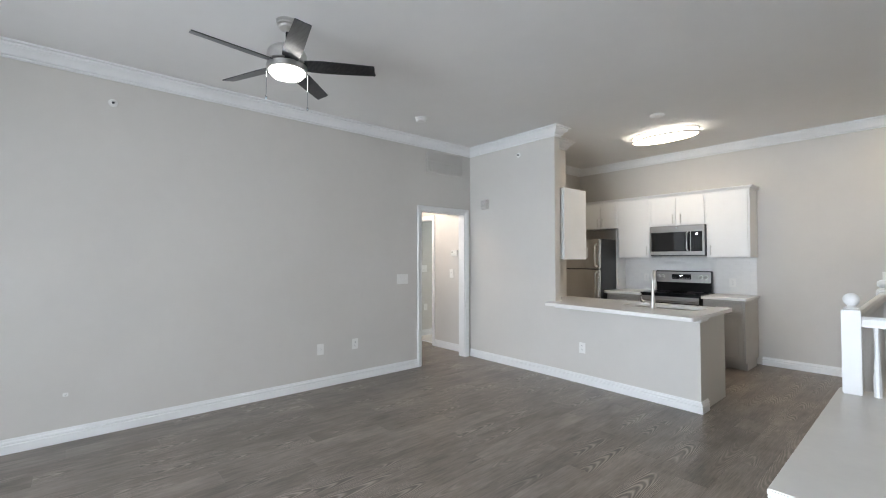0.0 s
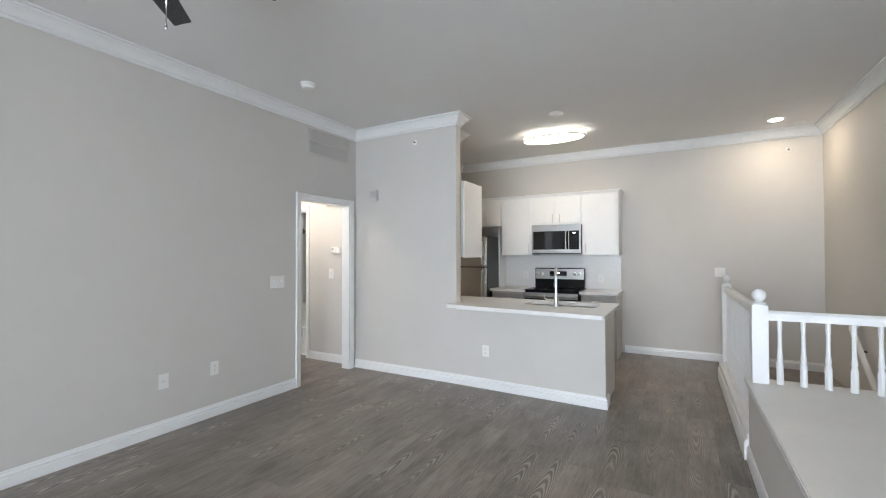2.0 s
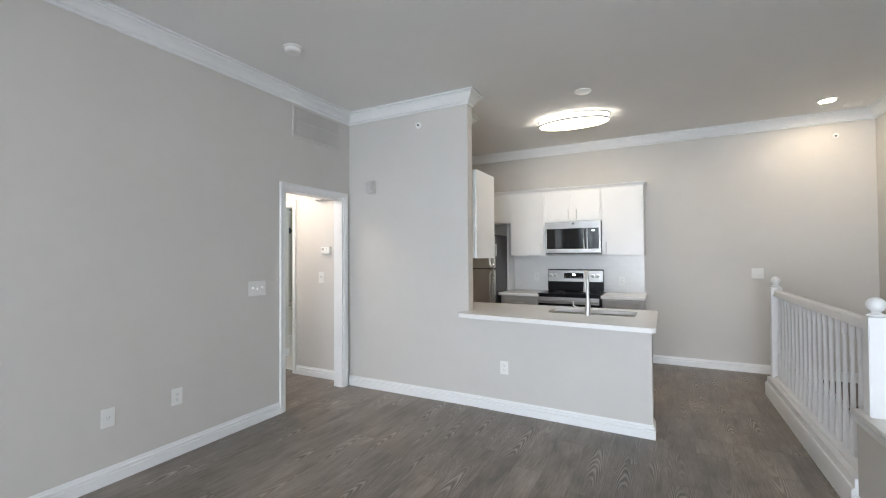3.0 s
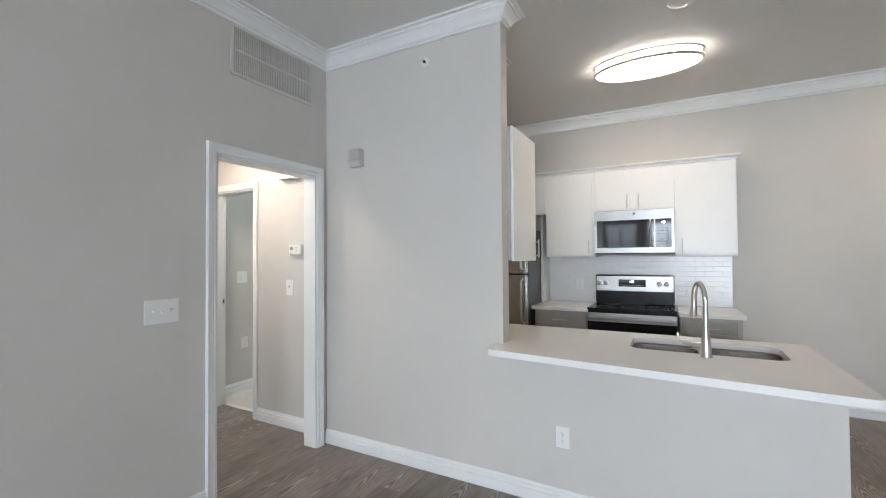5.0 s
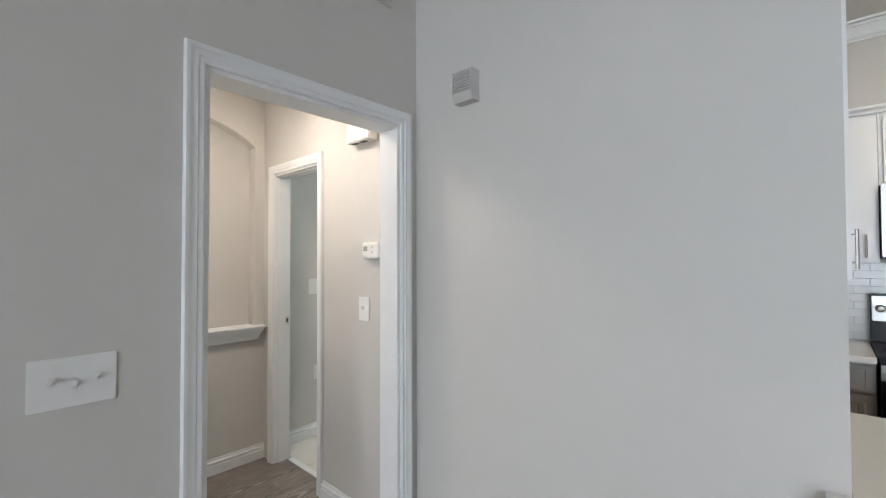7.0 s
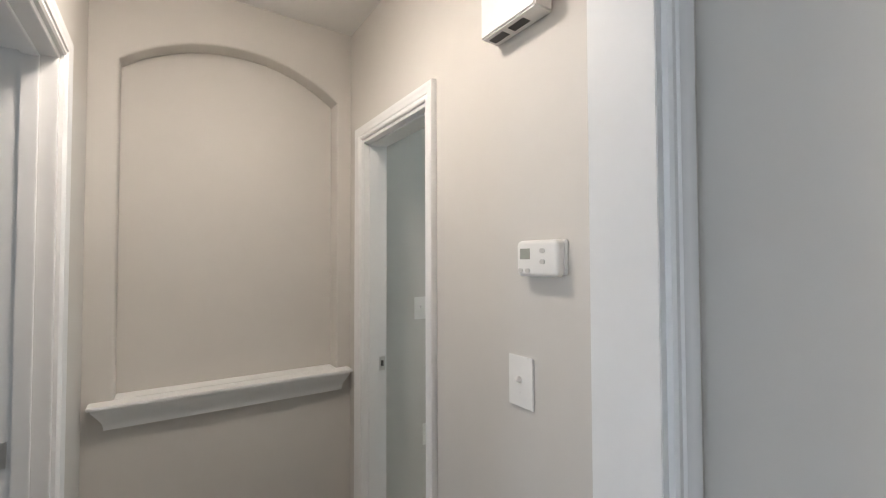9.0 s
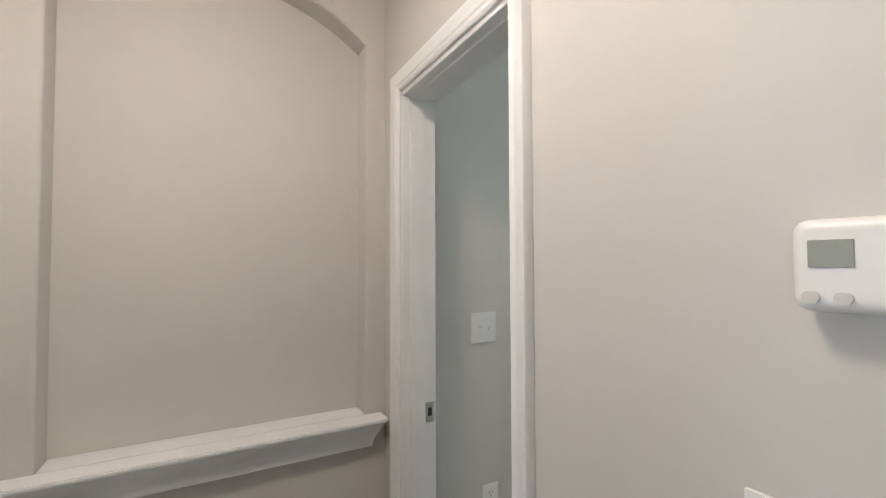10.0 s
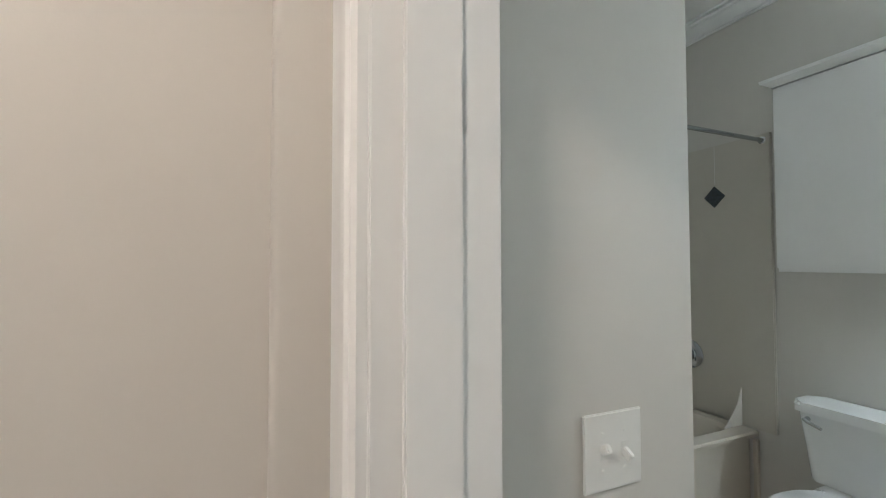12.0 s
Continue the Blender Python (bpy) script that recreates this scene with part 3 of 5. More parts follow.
def bar_handle(parent, x, y, z0, z1, out=(0, -1), horizontal=0.0, r=0.0055):
    """A bar pull with two posts; upright, or level when horizontal is its length."""
    ox, oy = out[0] * 0.03, out[1] * 0.03
    bm = bmesh.new()
    if horizontal:
        h = horizontal / 2
        tube([(x - h, y + oy, z0), (x + h, y + oy, z0)], r, 8, bm)
        for s in (-0.7, 0.7):
            tube([(x + s * h, y, z0), (x + s * h, y + oy, z0)], r * 0.8, 8, bm)
    else:
        tube([(x + ox, y + oy, z0), (x + ox, y + oy, z1)], r, 8, bm)
        for s in (0.15, 0.85):
            z = z0 + (z1 - z0) * s
            tube([(x, y, z), (x + ox, y + oy, z)], r * 0.8, 8, bm)
    return part("handle", bm, NICKEL, parent, "brushed nickel bar handle")


UY = 2.158


def upper(x0, x1, z0, z1, doors, label, body_gap=0.0):
    """A wall cabinet on the back wall. doors: (x0, x1, handle x)."""
    cab = thing("wall_cabinet", ((x0 + x1) / 2, W, z0), label, "cabinet", "white wall cabinets")
    part("body", boxes((x0 + 0.0008, UY + 0.02, z0, x1 - 0.0008, W - 0.001, z1), bevel=0.0015), CABW, cab)
    for a, b, hx in doors:
        d = part("door", boxes((a, UY, z0 + 0.012, b, UY + 0.0195, z1 - 0.03), bevel=0.0025), CABW, cab)
        bar_handle(d, hx, UY, z0 + 0.03, z0 + 0.165)
    return cab


upper(0.56, 1.131, 1.875, 2.29, ((0.575, 0.835, 0.80), (0.85, 1.118, 0.885)), "white slab-door cabinet above the refrigerator")
upper(1.131, 1.644, 1.41, 2.29, ((1.15, 1.615, 1.585),), "white slab-door wall cabinet beside the microwave")
upper(1.644, 2.372, 1.862, 2.29, ((1.665, 1.985, 1.955), (2.03, 2.352, 2.06)), "white two-door cabinet above the microwave")
upper(2.372, 2.867, 1.41, 2.29, ((2.40, 2.845, 2.43),), "white slab-door wall cabinet over the worktop end")
ct = thing("cabinet_crown", (1.7, 2.2, 2.29), "white moulded strip on top of the cabinets", "moulding")
part("moulding", sweep([(0.0, 2.2905), (-0.008, 2.2905), (-0.012, 2.305), (-0.03, 2.318), (-0.034, 2.332), (0.02, 2.332), (0.02, 2.2905)], [(0.56, UY + 0.012), (2.8675, UY + 0.012), (2.8675, W - 0.001)], XY), CABW, ct)

# cabinet on the back of the facing wall
lc = thing("wall_cabinet", (1.29, 0.4, 1.39), "white end cabinet hung on the return wall by the opening", "cabinet", "white wall cabinets")
part("body", boxes((1.1408, 0.1495, 1.392, 1.433, 0.668, 2.262), bevel=0.002), CABW, lc)
ld = part("door", boxes((1.437, 0.172, 1.385, 1.455, 0.668, 2.268), bevel=0.0025), CABW, lc)
bar_handle(ld, 1.455, 0.635, 1.405, 1.54, (1, 0))

# refrigerator
fr = thing("refrigerator", (0.68, 2.1, 0), "stainless steel top-freezer refrigerator with dark sides", "refrigerator")
part("body", boxes((0.31, 1.80, 0.02, 1.045, 2.46, 1.70), bevel=0.006), DARKSIDE, fr)
for z0, z1, h0, h1 in ((0.06, 1.225, 0.72, 1.19), (1.24, 1.695, 1.27, 1.62)):
    d = part("door", boxes((0.31, 1.735, z0, 1.045, 1.795, z1), bevel=0.012), STEELF, fr)
    part("handle", tube([(1.0, 1.736, h0), (1.0, 1.69, h0 + 0.03), (1.0, 1.68, (h0 + h1) / 2), (1.0, 1.69, h1 - 0.03), (1.0, 1.736, h1)], 0.013, 10), NICKEL, d, "steel bow handle")
part("kick_plate", boxes((0.33, 1.77, 0.005, 1.03, 1.80, 0.055)), BLACK, fr)
single("filler_panel", boxes((1.05, 2.25, 0.905, 1.075, W - 0.001, 1.874), bevel=0.001), CABW, "narrow white panel beside the refrigerator", "panel")


def base_cabinet(x0, x1, label, hinge):
    cab = thing("base_cabinet", ((x0 + x1) / 2, W, 0), label, "cabinet", "greige base cabinets")
    part("body", boxes((x0, 1.915, 0.10, x1, W - 0.001, 0.868), bevel=0.0015), CABG, cab)
    part("toe_kick", boxes((x0 + 0.001, 1.99, 0.0, x1 - 0.001, 2.40, 0.099)), CABG, cab)
    bm = boxes((x0 + 0.02, 1.896, 0.705, x1 - 0.02, 1.9145, 0.85), bevel=0.002)
    d = part("drawer_front", bm, CABG, cab)
    part("drawer_frame", sweep([(0, 0), (0, 0.006), (0.02, 0.006), (0.024, 0.0)], [(x0 + 0.021, 0.706), (x0 + 0.021, 0.849), (x1 - 0.021, 0.849), (x1 - 0.021, 0.706), (x0 + 0.021, 0.706)][::-1], lambda u, v, q: (u, 1.8958 - q, v)), CABG, d)
    bar_handle(d, (x0 + x1) / 2, 1.892, 0.778, 0, (0, -1), 0.14)
    e = part("door", boxes((x0 + 0.02, 1.896, 0.12, x1 - 0.02, 1.9145, 0.69), bevel=0.002), CABG, cab)
    part("door_frame", sweep([(0, 0), (0, 0.006), (0.05, 0.006), (0.054, 0.0)], [(x0 + 0.021, 0.121), (x0 + 0.021, 0.689), (x1 - 0.021, 0.689), (x1 - 0.021, 0.121), (x0 + 0.021, 0.121)][::-1], lambda u, v, q: (u, 1.8958 - q, v)), CABG, e)
    bar_handle(e, hinge, 1.892, 0.52, 0.655)
    return cab


base_cabinet(1.075, 1.60, "greige shaker base cabinet with a drawer beside the refrigerator", 1.55)
base_cabinet(2.40, 2.862, "greige shaker base cabinet with a drawer by the stove", 2.45)
single("worktop", prism(round_rect(1.05, 1.868, 1.602, W - 0.001, 0.004, 2), 0.869, 0.903, bevel=0.003), QUARTZ, "white quartz worktop between refrigerator and stove", "worktop")
single("worktop", prism(round_rect(2.388, 1.868, 2.885, W - 0.001, 0.004, 2), 0.869, 0.903, bevel=0.003), QUARTZ, "white quartz worktop at the end of the run", "worktop")

# stove
st = thing("stove", (1.99, 2.2, 0), "stainless and black electric range with glass cooktop", "stove")
part("body", boxes((1.612, 1.885, 0.02, 2.376, 2.47, 0.895), bevel=0.004), BLACK, st)
part("cooktop", boxes((1.606, 1.862, 0.897, 2.382, 2.44, 0.915), bevel=0.004), BLACK, st, "black glass cooktop")
for cx, cy, r in ((1.80, 2.02, 0.105), (2.19, 2.02, 0.085), (1.80, 2.28, 0.075), (2.19, 2.28, 0.105)):
    part("burner_ring", lathe([(r, 0.9152), (r, 0.9158), (r - 0.004, 0.9158), (r - 0.004, 0.9152)], cx, cy, 32), DARKSIDE, st)
od = part("oven_door", boxes((1.614, 1.842, 0.20, 2.374, 1.884, 0.872), bevel=0.006), BLACK, st)
part("door_trim", boxes((1.614, 1.838, 0.79, 2.374, 1.842, 0.872), bevel=0.0012), STEEL, od)
part("window", boxes((1.70, 1.8395, 0.34, 2.29, 1.8418, 0.70), bevel=0.0008), BLACKG, od, "dark oven window")
part("handle", tube([(1.64, 1.838, 0.825), (1.65, 1.80, 0.825), (1.68, 1.793, 0.825), (2.31, 1.793, 0.825), (2.34, 1.80, 0.825), (2.35, 1.838, 0.825)], 0.013, 10), STEEL, od, "steel oven handle")
part("drawer", boxes((1.614, 1.85, 0.06, 2.374, 1.884, 0.19), bevel=0.004), BLACK, st)
bg = part("backguard", boxes((1.608, 2.40, 0.916, 2.36, 2.47, 1.215), bevel=0.008), BLACK, st)
part("control_panel", boxes((1.616, 2.392, 1.045, 2.352, 2.40, 1.20), bevel=0.004), STEEL, bg, "stainless control panel")
part("display", boxes((1.84, 2.387, 1.09, 2.10, 2.392, 1.165), bevel=0.002), BLACKG, bg, "black oven display")
part("clock_digits", boxes((1.952, 2.3858, 1.135, 1.956, 2.3868, 1.152), (1.962, 2.3858, 1.135, 1.972, 2.3868, 1.152), (1.978, 2.3858, 1.135, 1.988, 2.3868, 1.152)), DIGIT, bg, "lit white clock digits")
part("display_marks", boxes(*[(1.855 + 0.03 * k, 2.3858, 1.105, 1.87 + 0.03 * k, 2.3868, 1.109) for k in range(8)]), PLASTIC, bg)
for x in (1.655, 1.715, 2.225, 2.29):
    k = part("knob", lathe([(0.024, 0), (0.024, 0.012), (0.019, 0.016), (0.017, 0.03), (0.012, 0.032)], 0, 0, 18, m=pose(x, 2.392, 1.125, 90)), STEEL, bg, "round steel knob")
    part("knob_ring", lathe([(0.029, 0), (0.029, 0.002), (0.026, 0.0025)], 0, 0, 18, m=pose(x, 2.3919, 1.125, 90)), NICKEL, k)

# microwave
mw = thing("microwave", (2.0, 2.3, 1.43), "stainless over-the-range microwave with black glass door", "microwave")
part("body", boxes((1.648, 2.125, 1.432, 2.368, W - 0.001, 1.8605), bevel=0.004), DARKSIDE, mw)
part("fascia", boxes((1.648, 2.10, 1.445, 2.368, 2.1245, 1.8605), bevel=0.004), STEEL, mw)
part("door_glass", boxes((1.672, 2.096, 1.495, 2.195, 2.1005, 1.768), bevel=0.0015), BLACKG, mw, "dark reflective door glass")
part("inner_window", boxes((1.70, 2.0945, 1.53, 2.12, 2.0958, 1.735), bevel=0.0004), BLACKG, mw)
kp = part("keypad", boxes((2.205, 2.096, 1.495, 2.345, 2.1005, 1.768), bevel=0.0015), BLACKG, mw, "black keypad")
part("digits", boxes((2.262, 2.0948, 1.727, 2.27, 2.0956, 1.742), (2.275, 2.0948, 1.727, 2.29, 2.0956, 1.742)), DIGIT, kp)
for a in range(3):
    for b in range(7):
        part("key", boxes((2.225 + 0.035 * a, 2.0948, 1.52 + 0.026 * b, 2.243 + 0.035 * a, 2.0956, 1.526 + 0.026 * b)), DARKSIDE, kp, smooth=False)
part("handle", tube([(2.163, 2.096, 1.505), (2.163, 2.062, 1.52), (2.163, 2.058, 1.63), (2.163, 2.062, 1.745), (2.163, 2.096, 1.76)], 0.010, 10), STEEL, mw, "steel door handle")
part("vent_strip", boxes((1.66, 2.11, 1.4305, 2.356, 2.40, 1.4318)), BLACK, mw)
part("badge", lathe([(0.012, 0), (0.012, 0.001)], 0, 0, 16, m=pose(2.02, 2.0999, 1.83, 90)), CHROME, mw)

# peninsula: cabinet behind the half wall, worktop, sink, tap
pc = thing("base_cabinet", (2.4, 0.4, 0), "greige sink cabinet under the peninsula worktop", "cabinet")
part("body", boxes((1.45, 0.1195, 0.10, 2.950, 0.66, 0.40), (1.45, 0.1195, 0.40, 2.08, 0.66, 0.853), (2.90, 0.1195, 0.40, 2.950, 0.66, 0.853), (2.08, 0.64, 0.40, 2.90, 0.66, 0.853)), CABG, pc)
part("toe_kick", boxes((1.45, 0.1195, 0.0, 2.948, 0.60, 0.0995)), CABG, pc)
part("end_panel", boxes((2.9505, 0.1185, 0.0, 2.987, 0.665, 0.853)), PAINT, pc)
for k in range(3):
    x = 1.47 + 0.49 * k
    d = part("door", boxes((x, 0.661, 0.12, x + 0.48, 0.68, 0.84), bevel=0.002), CABG, pc)
    bar_handle(d, x + 0.44, 0.68, 0.65, 0.79, (0, 1))

SINK = round_rect(2.125, 0.215, 2.872, 0.60, 0.075, 8)


def worktop_bm():
    outer = [(1.125, 0.149), (1.125, 0.74), (3.034, 0.745)]
    for k in range(7):
        a = radians(90 * k / 6)
        outer.append((2.994 + 0.04 * math.cos(a), -0.30 - 0.04 * math.sin(a)))
    for k in range(9):
        a = radians(90 * k / 8)
        outer.append((1.455 - 0.06 * math.sin(a), -0.135 - 0.06 * math.cos(a)))
    outer += [(1.395, -0.0015), (1.4425, -0.0015), (1.4425, 0.149)]
    z0, z1 = 0.853, 0.888
    bm = bmesh.new()
    for z in (z1, z0):
        loops = []
        for pts in (outer, SINK):
            vs = [bm.verts.new((x, y, z)) for x, y in pts]
            loops.append([bm.edges.new((vs[i], vs[(i + 1) % len(vs)])) for i in range(len(vs))])
        bmesh.ops.triangle_fill(bm, edges=loops[0] + loops[1], use_beauty=True)
    bm.verts.ensure_lookup_table()
    n = len(outer) + len(SINK)
    for base, cnt in ((0, len(outer)), (len(outer), len(SINK))):
        for i in range(cnt):
            j = (i + 1) % cnt
            bm.faces.new((bm.verts[base + i], bm.verts[base + j], bm.verts[base + j + n], bm.verts[base + i + n]))
    return bm


single("worktop", worktop_bm(), QUARTZ, "white quartz peninsula worktop with a cut-out sink", "worktop")
trim("trim_worktop", sweep([(0, 0.852), (-0.022, 0.852), (-0.016, 0.838), (-0.008, 0.822), (0, 0.815)], [(1.441, -0.0006), (2.9977, -0.0506), (2.9977, 0.118)], XY), "white moulding under the worktop")


def bowl(x0, x1):
    rims = [(x0, 0.20, x1, 0.615, 0.075, 0.852), (x0 + 0.012, 0.212, x1 - 0.012, 0.603, 0.07, 0.84), (x0 + 0.02, 0.22, x1 - 0.02, 0.595, 0.06, 0.69), (x0 + 0.05, 0.25, x1 - 0.05, 0.565, 0.04, 0.672)]
    bm = bmesh.new()
    rs = [[bm.verts.new((x, y, z)) for x, y in round_rect(a, b, c, d, r)] for a, b, c, d, r, z in rims]
    for p, q in zip(rs, rs[1:]):
        for k in range(len(p)):
            j = (k + 1) % len(p)
            bm.faces.new((p[k], p[j], q[j], q[k]))
    bm.faces.new(rs[-1])
    return bm


sink = thing("sink", (2.5, 0.4, 0.67), "stainless steel undermount double-bowl sink", "sink")
for a, b in ((2.11, 2.49), (2.505, 2.887)):
    bl = part("bowl", bowl(a, b), STEELF, sink)
    part("drain", lathe([(0.045, 0.6725), (0.045, 0.675), (0.035, 0.676), (0.03, 0.674)], (a + b) / 2, 0.41, 20), CHROME, bl, "chrome drain")
tap = thing("tap", (2.5, 0.155, 0.888), "brushed nickel gooseneck tap with pull-down spray head", "tap")
arc = [(2.5, 0.155, 1.0), (2.5, 0.155, 1.15)]
for k in range(13):
    a = radians(180 - 180 * k / 12)
    s = (1 + math.cos(a)) / 2
    arc.append((2.5 - 0.045 * s, 0.155 + 0.165 * s, 1.175 + 0.088 * math.sin(a)))
arc.append((2.455, 0.32, 1.155))
part("base", lathe([(0.030, 0.8885), (0.030, 0.893), (0.026, 0.90), (0.0235, 0.94), (0.020, 0.985), (0.016, 1.01), (0.0135, 1.03)], 2.5, 0.155, 24), NICKEL, tap)
part("spout", tube(arc, 0.0125, 12), NICKEL, tap)
part("spray_head", tube([(2.455, 0.32, 1.158), (2.454, 0.322, 1.13), (2.452, 0.326, 1.09), (2.451, 0.328, 1.075)], [0.0135, 0.0155, 0.019, 0.017], 14), NICKEL, tap)
part("lever", tube([(2.49, 0.158, 0.945), (2.45, 0.165, 0.945), (2.40, 0.175, 0.95), (2.375, 0.18, 0.965), (2.37, 0.182, 1.0)], [0.015, 0.013, 0.009, 0.007, 0.005], 10), NICKEL, tap)

# ---------------------------------------------------------------- ceiling fittings
kl = thing("ceiling_light", (2.19, 1.29, C), "oval flush ceiling light with a bright white diffuser", "ceiling light")


def oval(levels, cx, cy, a, b, seg=48):
    bm = bmesh.new()
    rs = [[bm.verts.new((cx + a * s * math.cos(2 * math.pi * k / seg), cy + b * s * math.sin(2 * math.pi * k / seg), z)) for k in range(seg)] for s, z in levels]
    for p, q in zip(rs, rs[1:]):
        for k in range(seg):
            j = (k + 1) % seg
            bm.faces.new((p[k], p[j], q[j], q[k]))
    bm.faces.new(rs[0])
    bm.faces.new(rs[-1][::-1])
    return bm


KA, KB = 0.394, 0.212
part("frame", oval([(0.985, C - 0.001), (1.018, C - 0.003), (1.018, C - 0.014), (0.975, C - 0.014), (0.975, C - 0.001)], 2.19, 1.29, KA, KB), NICKEL, kl)
part("side_band", oval([(0.965, C - 0.012), (0.965, C - 0.056)], 2.19, 1.29, KA, KB), GLOWS, kl, "softly glowing acrylic side band")
part("diffuser", oval([(0.966, C - 0.062), (0.95, C - 0.070), (0.8, C - 0.076), (0.4, C - 0.081), (0.05, C - 0.082)], 2.19, 1.29, KA, KB), GLOWK, kl, "glowing white acrylic diffuser")
part("rim", oval([(0.985, C - 0.050), (1.016, C - 0.052), (1.016, C - 0.068), (0.985, C - 0.073), (0.967, C - 0.070), (0.967, C - 0.050)], 2.19, 1.29, KA, KB), NICKEL, kl)
dlt = thing("downlight", (4.59, 1.97, C), "round recessed downlight, lit warm white", "downlight")
part("trim_ring", lathe([(0.085, C - 0.001), (0.085, C - 0.006), (0.07, C - 0.010), (0.064, C - 0.004), (0.064, C - 0.001)], 4.59, 1.97, 32), PLASTIC, dlt)
part("lens", lathe([(0.063, C - 0.002), (0.063, C - 0.005), (0.02, C - 0.0055)], 4.59, 1.97, 28), GLOWD, dlt, "glowing lens")
for nm, x, y, lab in (("ceiling_vent", 2.421, 0.513, "round white ceiling diffuser in the kitchen"), ("smoke_detector", 4.86, 2.22, "round white smoke detector above the stairs")):
    cv = thing(nm, (x, y, C), lab, "ceiling fitting")
    part("body", lathe([(0.075, C - 0.001), (0.075, C - 0.008), (0.062, C - 0.016), (0.03, C - 0.02), (0.005, C - 0.02)], x, y, 28), PLASTIC, cv)
sd = thing("smoke_detector", (0.644, -1.403, C), "round white smoke detector on the ceiling", "smoke detector")
part("base", lathe([(0.068, C - 0.001), (0.068, C - 0.012), (0.06, C - 0.014)], 0.644, -1.403, 28), PLASTIC, sd)
part("cover", lathe([(0.058, C - 0.013), (0.056, C - 0.035), (0.045, C - 0.045), (0.005, C - 0.047)], 0.644, -1.403, 28), PLASTIC, sd)

FX, FY = 1.588, -3.265
fan = thing("ceiling_fan", (FX, FY, C), "brushed nickel five-blade ceiling fan with a lit bowl", "ceiling fan")
part("canopy", lathe([(0.072, C - 0.001), (0.072, C - 0.012), (0.066, C - 0.016), (0.066, C - 0.03), (0.055, C - 0.034), (0.052, C - 0.05), (0.035, C - 0.062), (0.022, C - 0.072)], FX, FY, 28), NICKEL, fan)
part("downrod", tube([(FX, FY, C - 0.07), (FX, FY, 2.800)], 0.012, 12), BLACK, fan)
part("motor_housing", lathe([(0.03, 2.820), (0.06, 2.810), (0.105, 2.790), (0.122, 2.770), (0.126, 2.755), (0.126, 2.702), (0.118, 2.696)], FX, FY, 36), NICKEL, fan)
part("switch_ring", lathe([(0.118, 2.684), (0.128, 2.680), (0.128, 2.650), (0.122, 2.642), (0.10, 2.640)], FX, FY, 36), NICKEL, fan)
part("light_bowl", lathe([(0.116, 2.641), (0.114, 2.632), (0.098, 2.614), (0.06, 2.603), (0.01, 2.600)], FX, FY, 36), GLOWF, fan, "glowing frosted glass bowl")


def fan_blade(angle):
    m = pose(FX, FY, 2.690, 0, 0, angle) @ pose(0, 0, 0, -16, 0, 0)
    out = [(0.085, -0.045), (0.15, -0.056), (0.24, -0.060), (0.36, -0.058), (0.48, -0.054), (0.565, -0.052), (0.572, -0.046), (0.576, 0.0), (0.584, 0.036), (0.578, 0.042), (0.48, 0.046), (0.34, 0.052), (0.22, 0.055), (0.15, 0.051), (0.085, 0.04)]
    b = part("blade", prism(out, -0.003, 0.0028, None, m), BLADE, fan, "dark blade, silver on its other face")
    part("blade_top", prism([(x * 0.999, y * 0.985) for x, y in out], 0.003, 0.0042, None, m), BLADET, b)
    part("blade_iron", prism([(0.05, -0.02), (0.16, -0.028), (0.19, 0.0), (0.16, 0.028), (0.05, 0.02)], 0.0044, 0.008, None, m), NICKEL, b)


for k in range(5):
    fan_blade(60 + 72 * k)
for x, y, z in ((FX + 0.045, FY + 0.122, 2.405), (FX - 0.04, FY - 0.122, 2.450)):
    ch = part("pull_chain", tube([(x, y, 2.650), (x, y, z + 0.02)], 0.0022, 6), CHROME, fan)
    part("pull_knob", lathe([(0.002, z + 0.022), (0.006, z + 0.014), (0.007, z + 0.004), (0.003, z - 0.006)], x, y, 10), CHROME, ch)

HLX, HLY = -0.80, -0.60
hl = thing("ceiling_light", (HLX, HLY, HC), "small hall ceiling light on a nickel pan, lit warm", "ceiling light")
# Unseen lamp sited from shadow edges; opaque drum added to dim ceiling and upper walls
part("drum", lathe([(0.115, HC - 0.001), (0.125, HC - 0.006), (0.125, HC - 0.138), (0.119, HC - 0.138), (0.117, HC - 0.125), (0.02, HC - 0.128)], HLX, HLY, 32), NICKEL, hl)
part("diffuser", lathe([(0.1165, HC - 0.127), (0.1165, HC - 0.150), (0.108, HC - 0.162), (0.08, HC - 0.171), (0.04, HC - 0.175), (0.006, HC - 0.176)], HLX, HLY, 32), GLOWH, hl, "glowing warm glass diffuser")

# ---------------------------------------------------------------- wall fittings
# each frame: m maps (across, up, out of the wall)
M_LEFT = lambda y, z: Matrix(((0, 0, 1, 0.0006), (1, 0, 0, y), (0, 1, 0, z), (0, 0, 0, 1)))
M_FACE = lambda x, z, y=0.0: Matrix(((1, 0, 0, x), (0, 0, -1, y - 0.0006), (0, 1, 0, z), (0, 0, 0, 1)))
M_XS = lambda y, z, x=XS: Matrix(((0, 0, 1, x + 0.0006), (1, 0, 0, y), (0, 1, 0, z), (0, 0, 0, 1)))


def mbox(m, x0, y0, z0, x1, y1, z1, bevel=0.0):
    bm = boxes((x0, y0, z0, x1, y1, z1), bevel=bevel)
    bmesh.ops.transform(bm, matrix=m, verts=bm.verts)
    return bm


